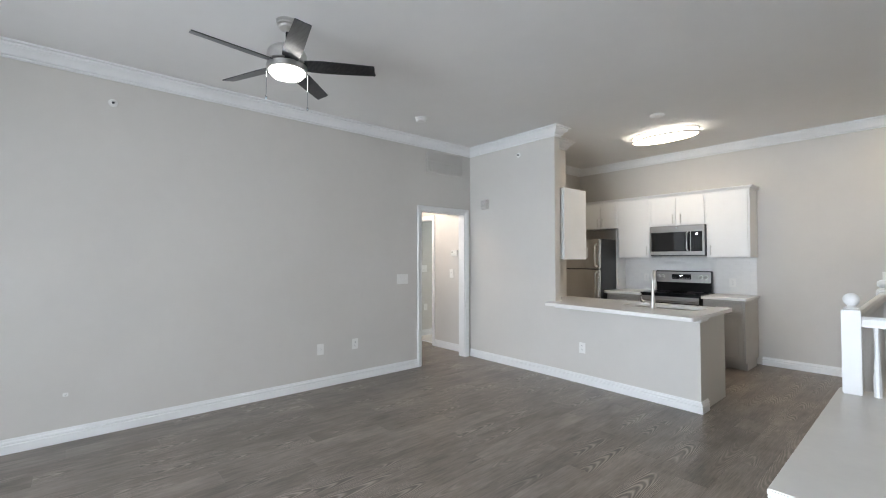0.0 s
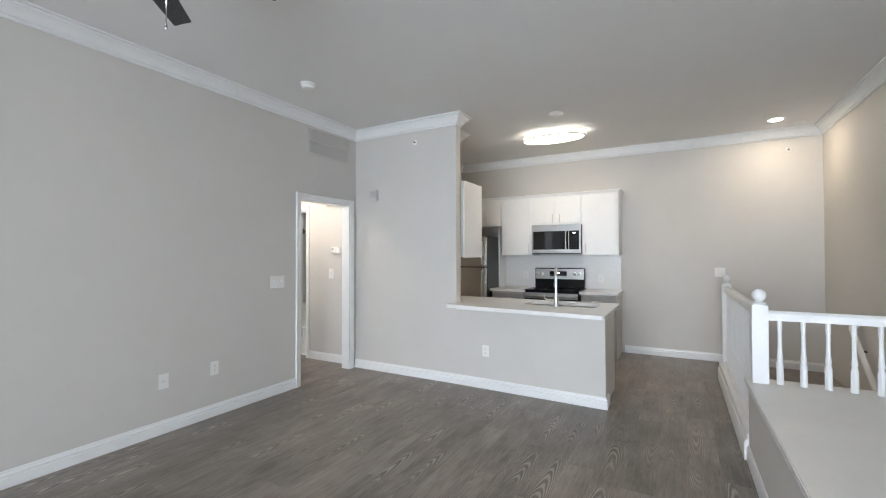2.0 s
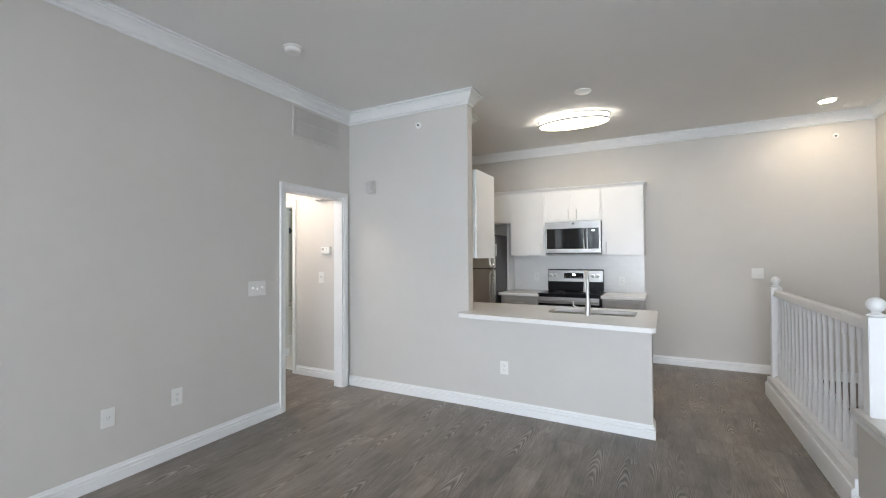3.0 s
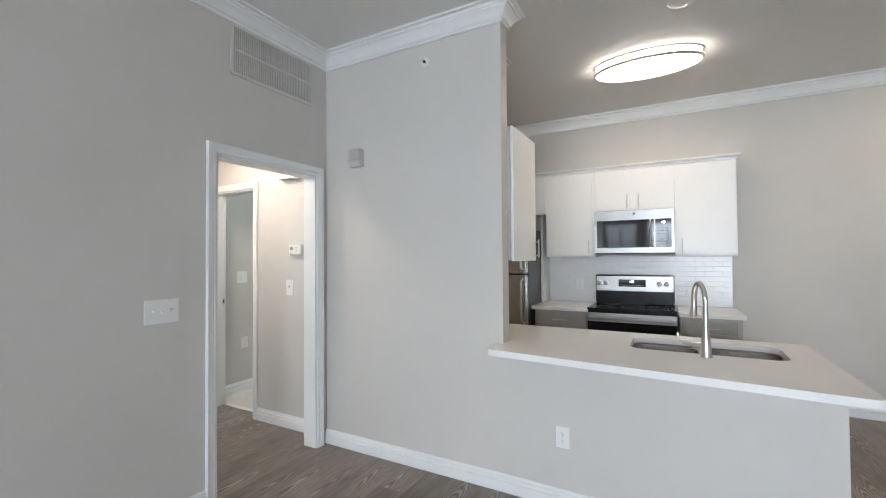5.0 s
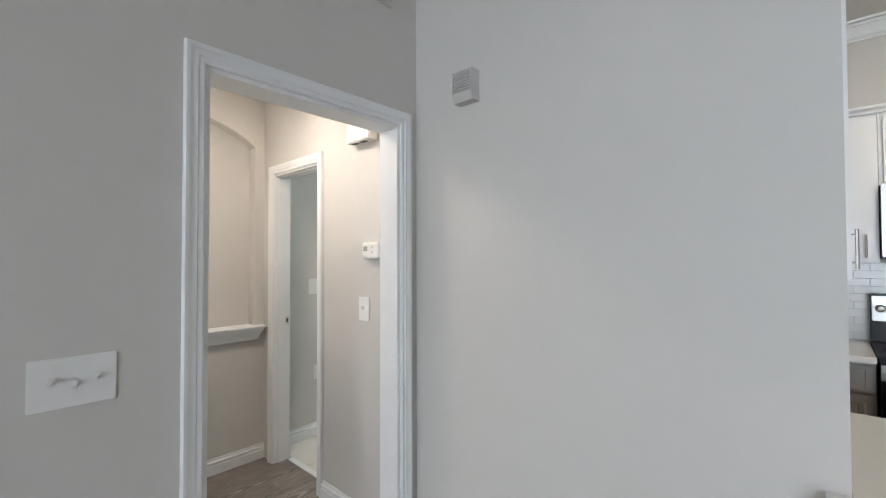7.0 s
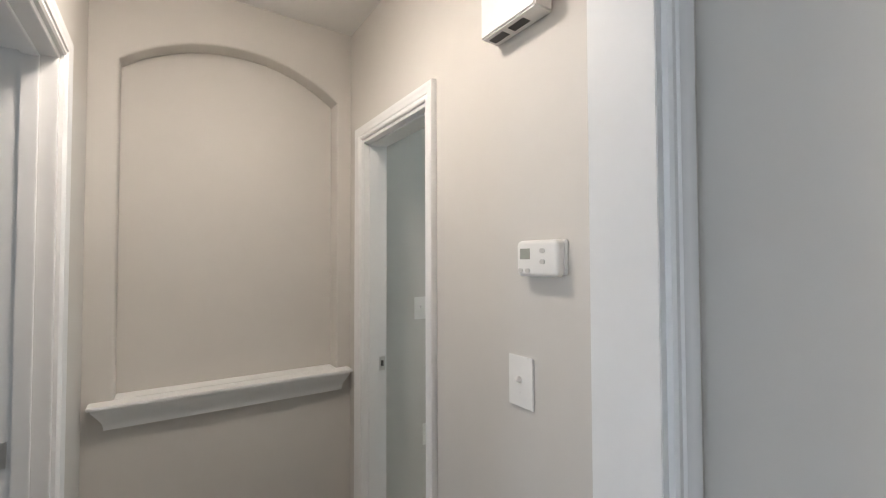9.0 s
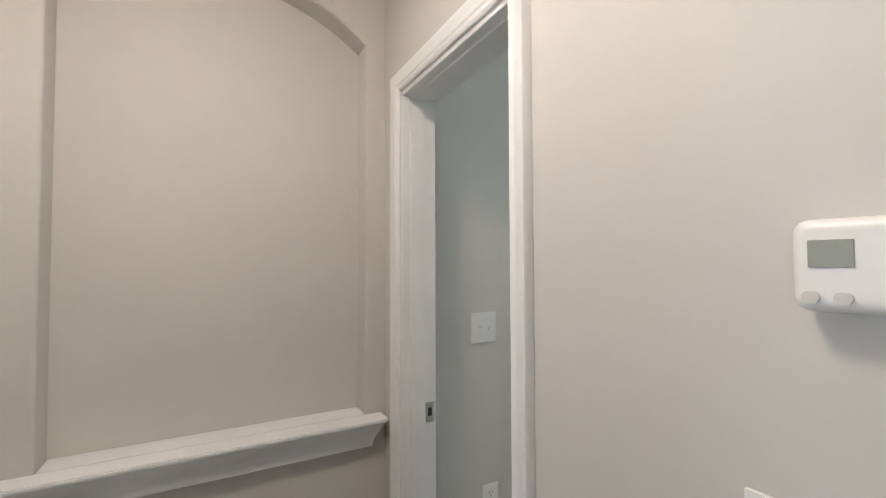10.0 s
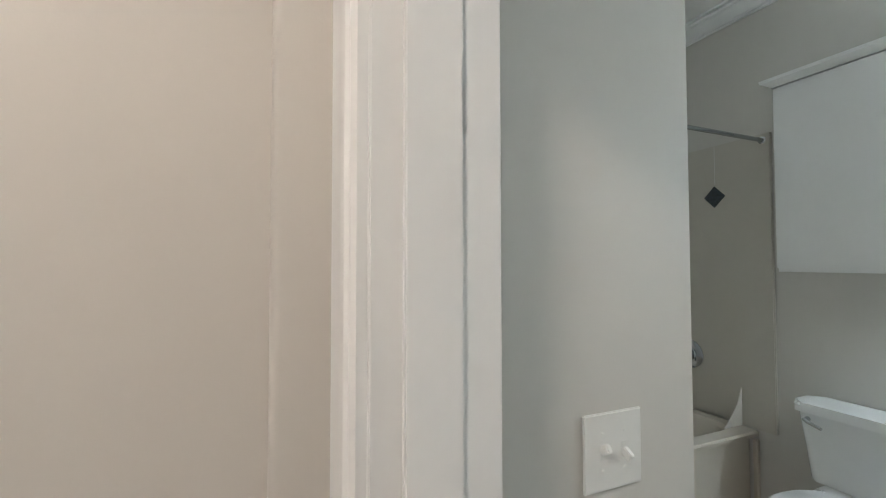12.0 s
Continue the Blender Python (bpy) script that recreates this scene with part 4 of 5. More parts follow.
def switch(m, gangs, w, h, label, toggles=True):
    t = thing("light_switch", m.translation, label, "light switch")
    part("plate", mbox(m, -w / 2, -h / 2, 0, w / 2, h / 2, 0.0055, 0.002), PLASTIC, t)
    for g in range(gangs):
        x = (g - (gangs - 1) / 2) * 0.046
        part("slot", mbox(m, x - 0.006, -0.0125, 0.0056, x + 0.006, 0.0125, 0.0062), PLASTIC, t)
        up = 1 if g % 2 == 0 else -1
        part("toggle", mbox(m @ pose(x, 0.002 * up, 0.004, -32 * up), -0.005, -0.007, 0, 0.005, 0.007, 0.019, 0.002), PLASTIC, t)
        for s in (-1, 1):
            part("screw", lathe([(0.003, 0.0056), (0.003, 0.0064), (0.001, 0.0066)], x, s * 0.03, 8, m=m), PLASTIC, t)
    return t


def outlet(m, label, w=0.076, h=0.118, sockets=2, material=PLASTIC):
    t = thing("wall_outlet", m.translation, label, "outlet")
    part("plate", mbox(m, -w / 2, -h / 2, 0, w / 2, h / 2, 0.0055, 0.002), material, t)
    for s in ((-1, 1) if sockets == 2 else (0,)):
        y = s * 0.0195
        k = part("receptacle", prism(round_rect(-0.0165, y - 0.014, 0.0165, y + 0.014, 0.008), 0.0056, 0.0072, m=m), PLASTIC, t)
        # Socket holes as dark patches, their shade put into the colour
        bm = boxes((-0.0075, y - 0.001, 0.0073, -0.0055, y + 0.007, 0.0076), (0.0055, y - 0.001, 0.0073, 0.0075, y + 0.006, 0.0076), (-0.0022, y - 0.0095, 0.0073, 0.0022, y - 0.0055, 0.0076))
        bmesh.ops.transform(bm, matrix=m, verts=bm.verts)
        part("slots", bm, SHADE_NOZZLE, k)
    part("screw", lathe([(0.003, 0.0056), (0.003, 0.0066), (0.001, 0.0068)], 0, 0, 8, m=m), NICKEL, t)
    return t


switch(M_LEFT(-1.20, 1.142), 3, 0.172, 0.124, "white triple toggle switch plate on the living room wall")
outlet(M_LEFT(-1.868, 0.42), "white duplex outlet low on the living room wall")
outlet(M_LEFT(-2.29, 0.412), "white coaxial and data plate low on the wall", sockets=1)
outlet(M_LEFT(-4.36, 0.36), "painted-over outlet plate low on the wall", sockets=1, material=PAINT)
outlet(M_FACE(1.796, 0.397, -0.0125), "white duplex outlet on the half wall")
switch(M_FACE(4.07, 1.182, W), 2, 0.118, 0.122, "white double switch plate on the stair wall")
switch(M_FACE(-0.466, 1.17, HY), 1, 0.088, 0.130, "white single toggle switch in the hall")
switch(M_XS(0.511, 1.217), 2, 0.122, 0.124, "white double toggle switch inside the bathroom")
outlet(M_XS(0.54, 0.515), "white outlet inside the bathroom")
outlet(M_FACE(2.58, 1.06, W - 0.009), "white outlet on the tiled backsplash")
outlet(M_FACE(1.42, 1.10, W - 0.009), "white outlet on the tiled backsplash beside the refrigerator")


def sprinkler(m, label):
    t = thing("sprinkler_head", m.translation, label, "sprinkler")
    part("escutcheon", lathe([(0.032, 0), (0.032, 0.003), (0.026, 0.006), (0.012, 0.006)], 0, 0, 20, m=m), PLASTIC, t)
    part("nozzle", lathe([(0.009, 0.006), (0.009, 0.022), (0.005, 0.026)], 0, 0, 12, m=m), SHADE_NOZZLE, t)
    part("deflector", mbox(m, -0.014, 0.004, 0.026, 0.014, 0.007, 0.05), PLASTIC, t)


sprinkler(M_FACE(0.90, 2.735), "white sidewall sprinkler head with dark nozzle")
sprinkler(M_LEFT(-4.10, 2.68), "white sidewall sprinkler head on the long wall")
sprinkler(M_FACE(4.80, 2.72, W), "white sidewall sprinkler head above the stairs")


def louvre_box(m, w, h, d, n, label, name="door_chime"):
    """A deep box: a ribbed opening in the upper front, a plain sloping apron below it."""
    t = thing(name, m.translation, label, "chime")
    e, low = 0.006, -h / 2 + 0.034
    bm = bmesh.new()
    for q in ((-w / 2, low, 0, -w / 2 + e, h / 2, d), (w / 2 - e, low, 0, w / 2, h / 2, d), (-w / 2 + e, h / 2 - e, 0, w / 2 - e, h / 2, d)):
        box(bm, *q, bevel=0.0015)
    lo = [bm.verts.new(p) for p in ((-w / 2, -h / 2, 0), (w / 2, -h / 2, 0), (w / 2, -h / 2, d * 0.72), (-w / 2, -h / 2, d * 0.72))]
    hi = [bm.verts.new(p) for p in ((-w / 2, low - 0.0004, 0), (w / 2, low - 0.0004, 0), (w / 2, low - 0.0004, d), (-w / 2, low - 0.0004, d))]
    for k in range(4):
        j = (k + 1) % 4
        bm.faces.new((lo[k], lo[j], hi[j], hi[k]))
    bm.faces.new(lo[::-1])
    bm.faces.new(hi)
    bmesh.ops.transform(bm, matrix=m, verts=bm.verts)
    part("body", bm, CHIME, t)
    # Backing coloured greyer than the box, in place of shade between the ribs
    part("inside", mbox(m, -w / 2 + e, low, 0.004, w / 2 - e, h / 2 - e, d - 0.012), CABG, t, "backing greyed for the shade between ribs")
    step = (h / 2 - e - low) / n
    for k in range(n):
        y = low + step * (k + 0.5)
        part("rib", mbox(m @ pose(0, y, d - 0.004, -14), -w / 2 + e, -step * 0.33, -0.002, w / 2 - e, step * 0.33, 0.002, 0.0005), CHIME, t)


louvre_box(M_FACE(0.319, 2.147), 0.100, 0.126, 0.058, 8, "pale ribbed door chime box on the wall")

# return air grille above the doorway
gr = thing("air_grille", (0.0, -0.485, 2.68), "painted return-air grille above the doorway", "grille")
gy0, gy1, gz0, gz1 = -0.815, -0.155, 2.545, 2.865
# Near-black sheet painted for the shaded duct behind the slats
part("backing", boxes((0.0006, gy0 + 0.01, gz0 + 0.01, 0.0016, gy1 - 0.01, gz1 - 0.01)), SHADE_NOZZLE, gr)
part("frame", sweep([(0, 0), (0, 0.010), (0.018, 0.012), (0.024, 0.0)], [(gy0, gz0), (gy1, gz0), (gy1, gz1), (gy0, gz1), (gy0, gz0)], lambda u, v, d: (0.0008 + d, u, v)), PAINT, gr)
part("mid_bar", boxes((0.0018, gy0 + 0.024, (gz0 + gz1) / 2 - 0.006, 0.0125, gy1 - 0.024, (gz0 + gz1) / 2 + 0.006)), PAINT, gr)
nb = 44
for k in range(nb):
    y = gy0 + 0.028 + (gy1 - gy0 - 0.056) * k / (nb - 1)
    part("slat", boxes((0.0018, y - 0.0038, gz0 + 0.02, 0.0105, y + 0.0038, gz1 - 0.02)), PAINT, gr, smooth=False)

# thermostat
def rounded_case(m, w, h, z0, z1):
    bm = bmesh.new()
    rs = []
    for k, z in ((0.003, z0), (0.0, z0 + 0.003), (0.0, z1 - 0.010), (0.002, z1 - 0.004), (0.006, z1 - 0.001), (0.010, z1)):
        rs.append([bm.verts.new(m @ Vector((x, y, z))) for x, y in round_rect(-w + k, -h + k, w - k, h - k, 0.013 - k * 0.5, 5)])
    for p, q in zip(rs, rs[1:]):
        for a in range(len(p)):
            e = (a + 1) % len(p)
            bm.faces.new((p[a], p[e], q[e], q[a]))
    bm.faces.new(rs[0])
    bm.faces.new(rs[-1][::-1])
    return bm


mt = M_FACE(-0.383, 1.485, HY)
th = thing("thermostat", mt.translation, "white digital thermostat with a small grey display", "thermostat")
part("back_plate", mbox(mt, -0.060, -0.039, 0, 0.071, 0.043, 0.008, 0.002), PLASTIC, th)
part("case", rounded_case(mt, 0.067, 0.044, 0.008, 0.0318), PLASTIC, th)
part("display", mbox(mt, -0.052, -0.002, 0.0321, -0.018, 0.024, 0.033, 0.0004), LCD, th, "grey display window")
for x, y in ((0.022, 0.018), (0.022, -0.008), (-0.05, -0.03), (-0.026, -0.03)):
    part("button", prism(round_rect(x - 0.007, y - 0.0055, x + 0.007, y + 0.0055, 0.005, 3), 0.0318, 0.0350, m=mt), CHIME, th, "pale grey button")

# hall chime under the ceiling
mc = M_FACE(-0.45, 2.14, HY)
dc = thing("door_chime", mc.translation, "white door chime box high on the hall wall", "chime")
part("body", mbox(mc, -0.10, -0.065, 0, 0.10, 0.065, 0.062, 0.005), PLASTIC, dc)
# Slots laid on as dark patches instead of shaded openings
bm = boxes((-0.085, -0.0665, 0.02, -0.03, -0.0652, 0.045), (-0.01, -0.0665, 0.02, 0.045, -0.0652, 0.045))
bmesh.ops.transform(bm, matrix=mc, verts=bm.verts)
part("grille_slots", bm, SHADE_NOZZLE, dc)

# ---------------------------------------------------------------- bathroom
TX0, TX1, TY0, TZ = -3.618, -2.765, 1.16, 0.536
single("wall_tub_end", boxes((-3.64, 1.04, 0, -2.75, 1.155, C)), PAINT, "greige wall at the foot of the tub", "wall", kind="structure", smooth=False)
sr = thing("shower_surround", (-3.2, BW, TZ), "beige moulded shower surround panels above the tub", "shower surround")
part("back_panel", boxes((-3.618, BW - 0.02, TZ + 0.001, -2.671, BW - 0.0008, 2.275), bevel=0.005), SURR, sr)
part("side_panel", boxes((-3.6392, 1.157, TZ + 0.001, -3.6185, BW - 0.0008, 2.275), bevel=0.005), SURR, sr)
for x in (-3.30, -3.0):
    part("panel_groove", boxes((x - 0.0015, BW - 0.0208, 2.02, x + 0.0015, BW - 0.0202, 2.268)), GROUT, sr)


def diamond(m, r=0.07):
    return prism([(r, 0), (0, r), (-r, 0), (0, -r)], 0, 0.0025, m=m)


for x in (-3.334, -3.003):
    part("diamond_inset", diamond(M_FACE(x, 1.942, BW - 0.0202)), SLATE, sr, "dark slate diamond inset")
for y in (2.46, 2.0):
    part("diamond_inset", diamond(M_XS(y, 1.945, -3.6185)), SLATE, sr, "dark slate diamond inset")


def tub_bm():
    bm = bmesh.new()
    rings = [(TX0, TY0, TX1 - 0.055, BW - 0.021, 0.01, 0.0), (TX0, TY0, TX1 - 0.055, BW - 0.021, 0.01, 0.49), (TX0, TY0, TX1, BW - 0.021, 0.012, 0.505), (TX0, TY0, TX1 + 0.002, BW - 0.021, 0.012, 0.525), (TX0 + 0.008, TY0 + 0.008, TX1 - 0.006, BW - 0.028, 0.012, TZ), (TX0 + 0.07, TY0 + 0.08, TX1 - 0.085, BW - 0.10, 0.12, TZ), (TX0 + 0.085, TY0 + 0.10, TX1 - 0.10, BW - 0.115, 0.13, TZ - 0.02), (TX0 + 0.12, TY0 + 0.2, TX1 - 0.135, BW - 0.15, 0.14, 0.22), (TX0 + 0.17, TY0 + 0.28, TX1 - 0.19, BW - 0.21, 0.12, 0.15)]
    rs = [[bm.verts.new((x, y, z)) for x, y in round_rect(a, b, c, d, r)] for a, b, c, d, r, z in rings]
    for p, q in zip(rs, rs[1:]):
        for k in range(len(p)):
            j = (k + 1) % len(p)
            bm.faces.new((p[k], p[j], q[j], q[k]))
    bm.faces.new(rs[-1])
    return bm


tub = thing("bathtub", (-3.2, 1.9, 0), "beige acrylic alcove bathtub", "bathtub")
part("shell", tub_bm(), TUBM, tub)
fin = [(BW - 0.021, TZ)] + [(BW - 0.021 - 0.165 * (k / 8) ** 0.7, TZ + 0.225 * (1 - (k / 8) ** 0.42)) for k in range(9)]
part("splash_guard", prism(fin, -2.866, -2.86, m=Matrix(((0, 0, 1, 0), (1, 0, 0, 0), (0, 1, 0, 0), (0, 0, 0, 1)))), BFLOOR, tub, "pale fin-shaped splash guard")
part("overflow_plate", lathe([(0.036, 0), (0.036, 0.006), (0.028, 0.010), (0.005, 0.011)], 0, 0, 20, m=pose(-3.19, BW - 0.117, 0.465, 78)), CHROME, tub, "round chrome overflow")
part("corner_trim", boxes((-2.80, BW - 0.03, 0.0, -2.775, BW - 0.001, TZ - 0.06), bevel=0.004), TUBM, tub)
part("base_caulk", boxes((TX1 - 0.056, TY0, 0.0005, TX1 - 0.03, BW - 0.02, 0.03), bevel=0.006), PLASTIC, tub)

vl = thing("shower_valve", (-3.2, BW, 0.9), "round chrome shower valve with lever", "shower valve")
mv = pose(-3.195, BW - 0.0204, 0.90, 90)
part("escutcheon", lathe([(0.095, 0), (0.095, 0.004), (0.086, 0.011), (0.05, 0.014), (0.045, 0.02)], 0, 0, 32, m=mv), CHROME, vl)
part("dial", lathe([(0.04, 0.02), (0.04, 0.05), (0.03, 0.056), (0.005, 0.058)], 0, 0, 24, m=mv), CHROME, vl)
part("lever", tube([(-3.195, BW - 0.07, 0.90), (-3.18, BW - 0.085, 0.87), (-3.17, BW - 0.09, 0.84)], [0.012, 0.009, 0.007]), CHROME, vl)
sp = thing("tub_spout", (-3.23, BW, 0.69), "polished chrome tub filler spout", "spout")
part("spout", tube([(-3.225, BW - 0.0205, 0.695), (-3.225, BW - 0.08, 0.698), (-3.225, BW - 0.12, 0.69), (-3.225, BW - 0.14, 0.665)], [0.033, 0.029, 0.026, 0.022], 16), CHROME, sp)
part("diverter", tube([(-3.225, BW - 0.115, 0.71), (-3.225, BW - 0.115, 0.735)], 0.007), CHROME, sp)
shd = thing("shower_sprayer", (-3.23, BW, 2.17), "chrome shower head on a bent arm", "shower head")
part("flange", lathe([(0.03, 0), (0.03, 0.004), (0.016, 0.012)], 0, 0, 18, m=pose(-3.235, BW - 0.0204, 2.17, 90)), CHROME, shd)
part("arm", tube([(-3.235, BW - 0.025, 2.17), (-3.235, BW - 0.07, 2.165), (-3.235, BW - 0.12, 2.12)], 0.0095), CHROME, shd)
part("head", tube([(-3.235, BW - 0.118, 2.122), (-3.235, BW - 0.135, 2.10), (-3.235, BW - 0.165, 2.055), (-3.235, BW - 0.172, 2.045)], [0.014, 0.018, 0.04, 0.038], 18), CHROME, shd)
rod = thing("shower_rod", (-2.715, BW, 2.237), "chrome shower curtain rod", "curtain rod")
part("rod", tube([(-2.715, BW - 0.012, 2.237), (-2.715, 1.16, 2.237)], 0.0125, 12), CHROME, rod)
part("flange", lathe([(0.035, 0), (0.035, 0.005), (0.02, 0.02), (0.014, 0.022)], 0, 0, 20, m=pose(-2.715, BW - 0.0008, 2.237, 90)), CHROME, rod)

# toilet
CX = -2.238
tl = thing("toilet", (CX, 2.3, 0), "white porcelain two-piece toilet with closed lid", "toilet")


def tank_bm(z0, z1, w0, w1, d0, d1, r):
    bm = bmesh.new()
    rows = [(z0, w0, d0), (z0 + 0.012, w0 + 0.006, d0), ((z0 + z1) / 2, (w0 + w1) / 2, (d0 + d1) / 2), (z1, w1, d1)]
    rs = [[bm.verts.new((x, y, z)) for x, y in round_rect(CX - w, BW - 0.02 - d, CX + w, BW - 0.02, r)] for z, w, d in rows]
    for p, q in zip(rs, rs[1:]):
        for k in range(len(p)):
            j = (k + 1) % len(p)
            bm.faces.new((p[k], p[j], q[j], q[k]))
    bm.faces.new(rs[0])
    bm.faces.new(rs[-1][::-1])
    return bm


part("tank", tank_bm(0.44, 0.775, 0.205, 0.245, 0.165, 0.19, 0.045), PORC, tl)
lid = prism(round_rect(CX - 0.26, BW - 0.225, CX + 0.26, BW - 0.012, 0.05), 0.776, 0.822, bevel=0.016)
part("tank_lid", lid, PORC, tl)
part("flush_lever", tube([(CX - 0.19, BW - 0.208, 0.745), (CX - 0.19, BW - 0.235, 0.745), (CX - 0.175, BW - 0.24, 0.738), (CX - 0.12, BW - 0.24, 0.72)], [0.012, 0.011, 0.009, 0.007]), CHROME, tl, "chrome flush lever")


def egg(cx, y_back, length, w, seg=32):
    pts = []
    for k in range(seg):
        a = 2 * math.pi * k / seg
        c, s = math.cos(a), math.sin(a)
        y = y_back - length / 2 + length / 2 * s
        ww = w * (1.0 - 0.10 * (1 - s) / 2)
        pts.append((cx + ww * (abs(c) ** 0.85) * (1 if c > 0 else -1), y))
    return pts


def stacked(rows):
    bm = bmesh.new()
    rs = [[bm.verts.new((x, y, z)) for x, y in egg(CX, yb, ln, w)] for z, yb, ln, w in rows]
    for p, q in zip(rs, rs[1:]):
        for k in range(len(p)):
            j = (k + 1) % len(p)
            bm.faces.new((p[k], p[j], q[j], q[k]))
    bm.faces.new(rs[0])
    bm.faces.new(rs[-1][::-1])
    return bm


part("bowl", stacked([(0.0, 2.52, 0.50, 0.115), (0.03, 2.52, 0.49, 0.11), (0.15, 2.50, 0.46, 0.105), (0.24, 2.47, 0.50, 0.13), (0.32, 2.455, 0.52, 0.175), (0.375, 2.45, 0.54, 0.195), (0.395, 2.45, 0.54, 0.197)]), PORC, tl)
part("tank_shelf", boxes((CX - 0.17, 2.40, 0.33, CX + 0.17, BW - 0.03, 0.438), bevel=0.03), PORC, tl)
part("seat", stacked([(0.398, 2.445, 0.535, 0.197), (0.402, 2.447, 0.54, 0.2), (0.415, 2.447, 0.54, 0.2), (0.418, 2.445, 0.535, 0.196)]), PORC, tl)
part("lid", stacked([(0.421, 2.445, 0.53, 0.195), (0.425, 2.447, 0.535, 0.198), (0.438, 2.447, 0.535, 0.198), (0.446, 2.44, 0.515, 0.185)]), PORC, tl)
for s in (-1, 1):
    part("hinge", boxes((CX + s * 0.075 - 0.02, 2.435, 0.40, CX + s * 0.075 + 0.02, 2.47, 0.435), bevel=0.006), PORC, tl)

# cabinet over the toilet
bc = thing("wall_cabinet", (-2.19, BW, 1.475), "white cabinet with one slab door above the toilet", "cabinet")
part("body", boxes((-2.515, 2.43, 1.472, -1.862, BW - 0.0008, 2.43), bevel=0.002), CABW, bc)
bd = part("door", boxes((-2.512, 2.41, 1.490, -1.915, 2.4295, 2.420), bevel=0.003), CABW, bc)
bar_handle(bd, -1.962, 2.41, 1.502, 1.66)
part("crown", sweep([(0.0, 2.4305), (-0.01, 2.4305), (-0.016, 2.44), (-0.042, 2.457), (-0.046, 2.472), (0.02, 2.472), (0.02, 2.4305)], [(-2.515, BW - 0.001), (-2.515, 2.425), (-1.862, 2.425), (-1.862, BW - 0.001)], XY), CABW, bc)

# vanity, and an unseen lamp bar added above it to light the bathroom
vn = thing("vanity", (-1.25, 2.4, 0), "white bathroom vanity with drawers", "vanity")
part("body", boxes((-1.815, 2.16, 0.1, -0.62, BW - 0.001, 0.84), bevel=0.002), CABW, vn)
part("toe_kick", boxes((-1.80, 2.22, 0.0, -0.62, BW - 0.001, 0.099)), CABW, vn)
for z0, z1 in ((0.12, 0.36), (0.37, 0.60), (0.61, 0.82)):
    part("drawer_front", boxes((-1.80, 2.141, z0, -1.45, 2.1595, z1), bevel=0.003), CABW, vn)
part("top", boxes((-1.845, 2.13, 0.8405, -0.605, BW - 0.001, 0.87), bevel=0.004), QUARTZ, vn, "white stone top")
tp = thing("paper_holder", (-1.84, 2.40, 0.62), "chrome toilet paper holder on the vanity side", "paper holder")
part("post", tube([(-1.8155, 2.36, 0.64), (-1.86, 2.36, 0.64)], 0.012), CHROME, tp)
part("post", tube([(-1.8155, 2.48, 0.64), (-1.86, 2.48, 0.64)], 0.012), CHROME, tp)
part("roller", tube([(-1.86, 2.35, 0.64), (-1.86, 2.49, 0.64)], 0.009), CHROME, tp)
vlamp = thing("added_vanity_light", (-1.15, BW, 2.1), "assumed lit light bar above the vanity, out of view, added to light the bathroom", "wall lamp")
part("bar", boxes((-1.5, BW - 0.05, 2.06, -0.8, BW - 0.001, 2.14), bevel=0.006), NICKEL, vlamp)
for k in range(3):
    part("globe", lathe([(0.02, 2.05), (0.055, 2.02), (0.065, 1.97), (0.05, 1.92), (0.01, 1.90)], -1.38 + 0.23 * k, BW - 0.11, 20), GLOWB, vlamp, "glowing globe of the added bathroom lamp")

# bathroom tiles
def slab(name, x0, y0, x1, y1, z0, z1, b, material, parent, cache):
    """A thin piece with a chamfered top; equal sizes share one mesh."""
    key = (name, round(x1 - x0, 4), round(y1 - y0, 4))
    me = cache.get(key)
    if me is None:
        w, h, t = (x1 - x0) / 2, (y1 - y0) / 2, z1 - z0
        vs = [(-w, -h, 0), (w, -h, 0), (w, h, 0), (-w, h, 0), (-w, -h, t - b), (w, -h, t - b), (w, h, t - b), (-w, h, t - b), (-w + b, -h + b, t), (w - b, -h + b, t), (w - b, h - b, t), (-w + b, h - b, t)]
        fs = [(0, 3, 2, 1)] + [(a, (a + 1) % 4, (a + 1) % 4 + 4, a + 4) for a in range(4)] + [(a + 4, (a + 1) % 4 + 4, (a + 1) % 4 + 8, a + 8) for a in range(4)] + [(8, 9, 10, 11)]
        me = bpy.data.meshes.new(name)
        me.from_pydata(vs, [], fs)
        me.materials.append(material)
        cache[key] = me
    ob = new(name, me)
    ob.parent = parent
    return ob


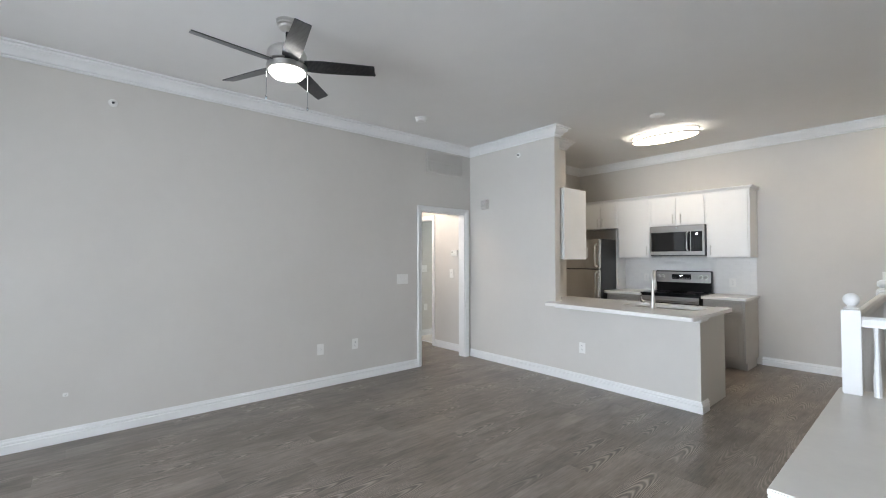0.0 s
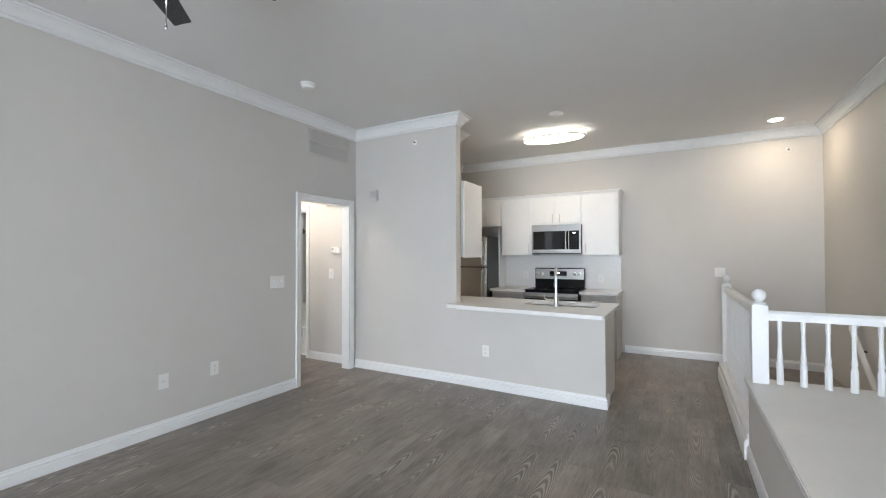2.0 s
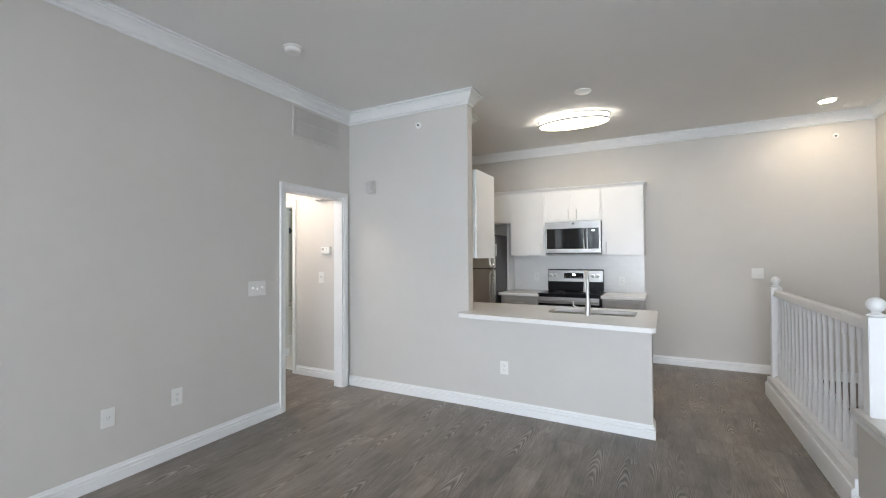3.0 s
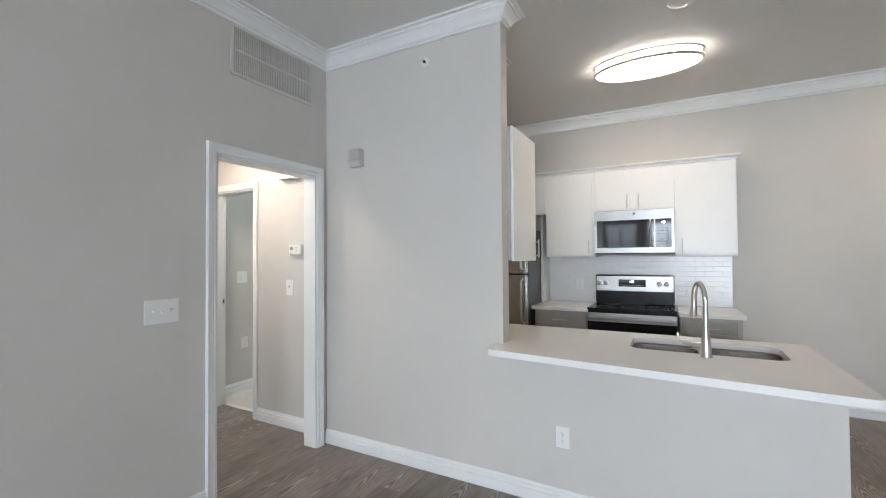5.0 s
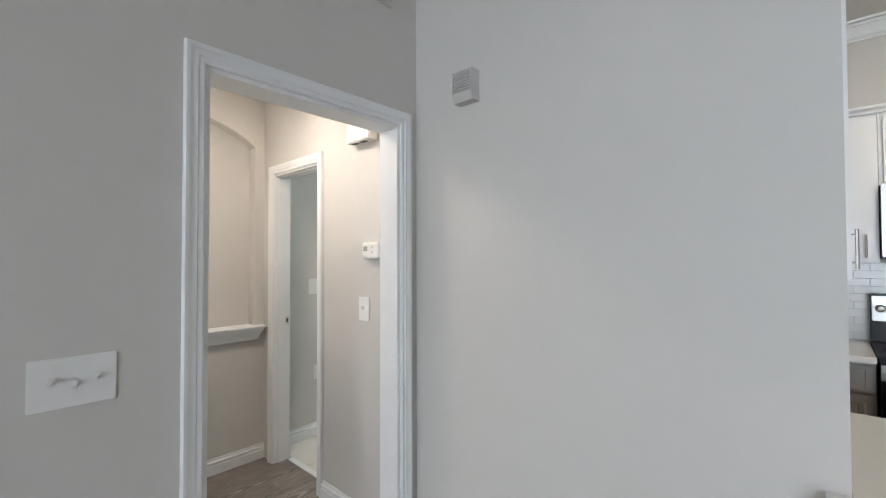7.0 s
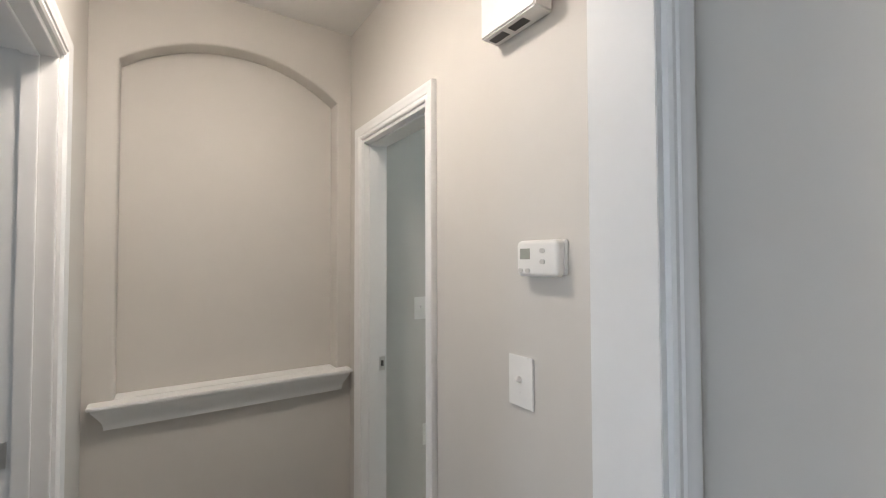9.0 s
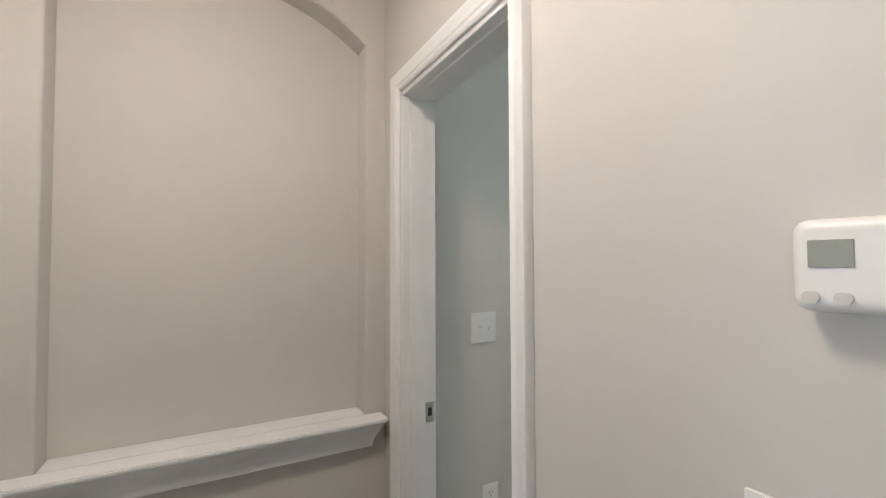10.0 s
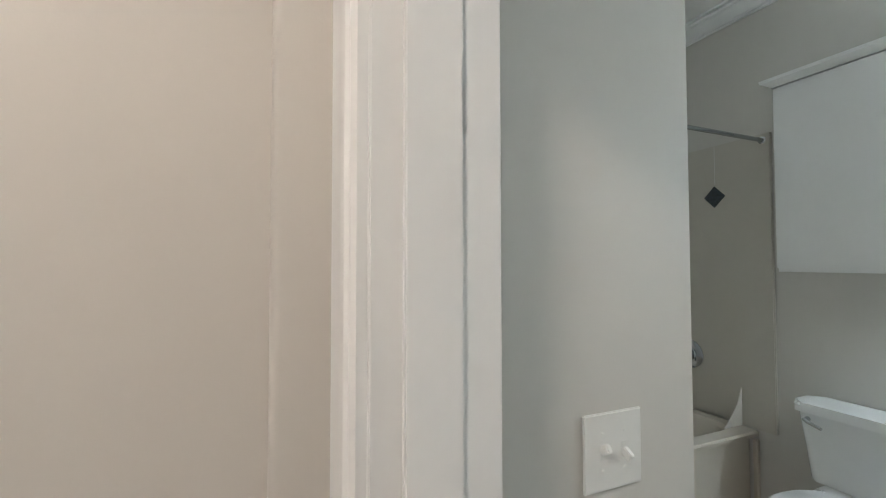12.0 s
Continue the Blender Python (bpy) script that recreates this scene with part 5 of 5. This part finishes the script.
cache = {}
y = HY + 0.135
while y < BW - 0.02:
    x = TX1 - 0.05
    while x < -0.62:
        a, b = min(x + 0.3, -0.605), min(y + 0.3, BW - 0.002)
        slab("tile", x, y, a, b, -0.006, 0.0, 0.0012, BFLOOR, bath_floor, cache).location = ((x + a) / 2, (y + b) / 2, -0.006)
        x += 0.303
    y += 0.303

# subway tiles of the backsplash
M_TILE = Matrix(((1, 0, 0, 0), (0, 0, -1, 0), (0, 1, 0, 0), (0, 0, 0, 1)))
single("backsplash_bed", boxes((1.077, W - 0.003, 0.904, 2.855, W - 0.0005, 1.409)), GROUT, "pale grout bed of the tiled backsplash", "backsplash", kind="structure")
r, z = 0, 0.9045
while z < 1.40:
    z1 = min(z + 0.048, 1.409)
    x = 1.078 - (0.077 if r % 2 else 0)
    while x < 2.85:
        a, b = max(x, 1.078), min(x + 0.152, 2.854)
        if b - a > 0.01:
            ob = slab("subway_tile", a, z, b, z1, 0, 0.0042, 0.0009, TILE, wall_back, cache)
            ob.matrix_basis = Matrix.Translation(((a + b) / 2, W - 0.003, (z + z1) / 2)) @ M_TILE @ pose(0, 0, 0, random.uniform(-0.15, 0.15), random.uniform(-0.15, 0.15))
        x += 0.1545
    z += 0.0502
    r += 1

# floor planks
PW, PL = 0.182, 1.22


def planks(x0, y0, x1, y1):
    i = math.floor(x0 / PW)
    while i * PW < x1:
        a, b = max(i * PW, x0), min((i + 1) * PW, x1)
        shift = (i * 0.437) % 1.0 * PL
        j = math.floor((y0 - shift) / PL)
        while j * PL + shift < y1:
            c, d = max(j * PL + shift, y0), min((j + 1) * PL + shift, y1)
            if b - a > 0.004 and d - c > 0.004:
                slab("plank", a + 0.0002, c + 0.0002, b - 0.0002, d - 0.0002, -0.012, 0.0, 0.0007, PLANK, floor, cache).location = ((a + b) / 2, (c + d) / 2, -0.012)
            j += 1
        i += 1


planks(-0.115, SOUTH, 3.985, 0.12)
planks(0.25, 0.12, 3.985, W)
planks(3.985, SOUTH, RX, -2.39)
planks(3.985, 1.60, SX, W)
planks(XF, -0.955, -0.115, HY + 0.115)
planks(-0.115, 0.12, 0.0, 0.15)
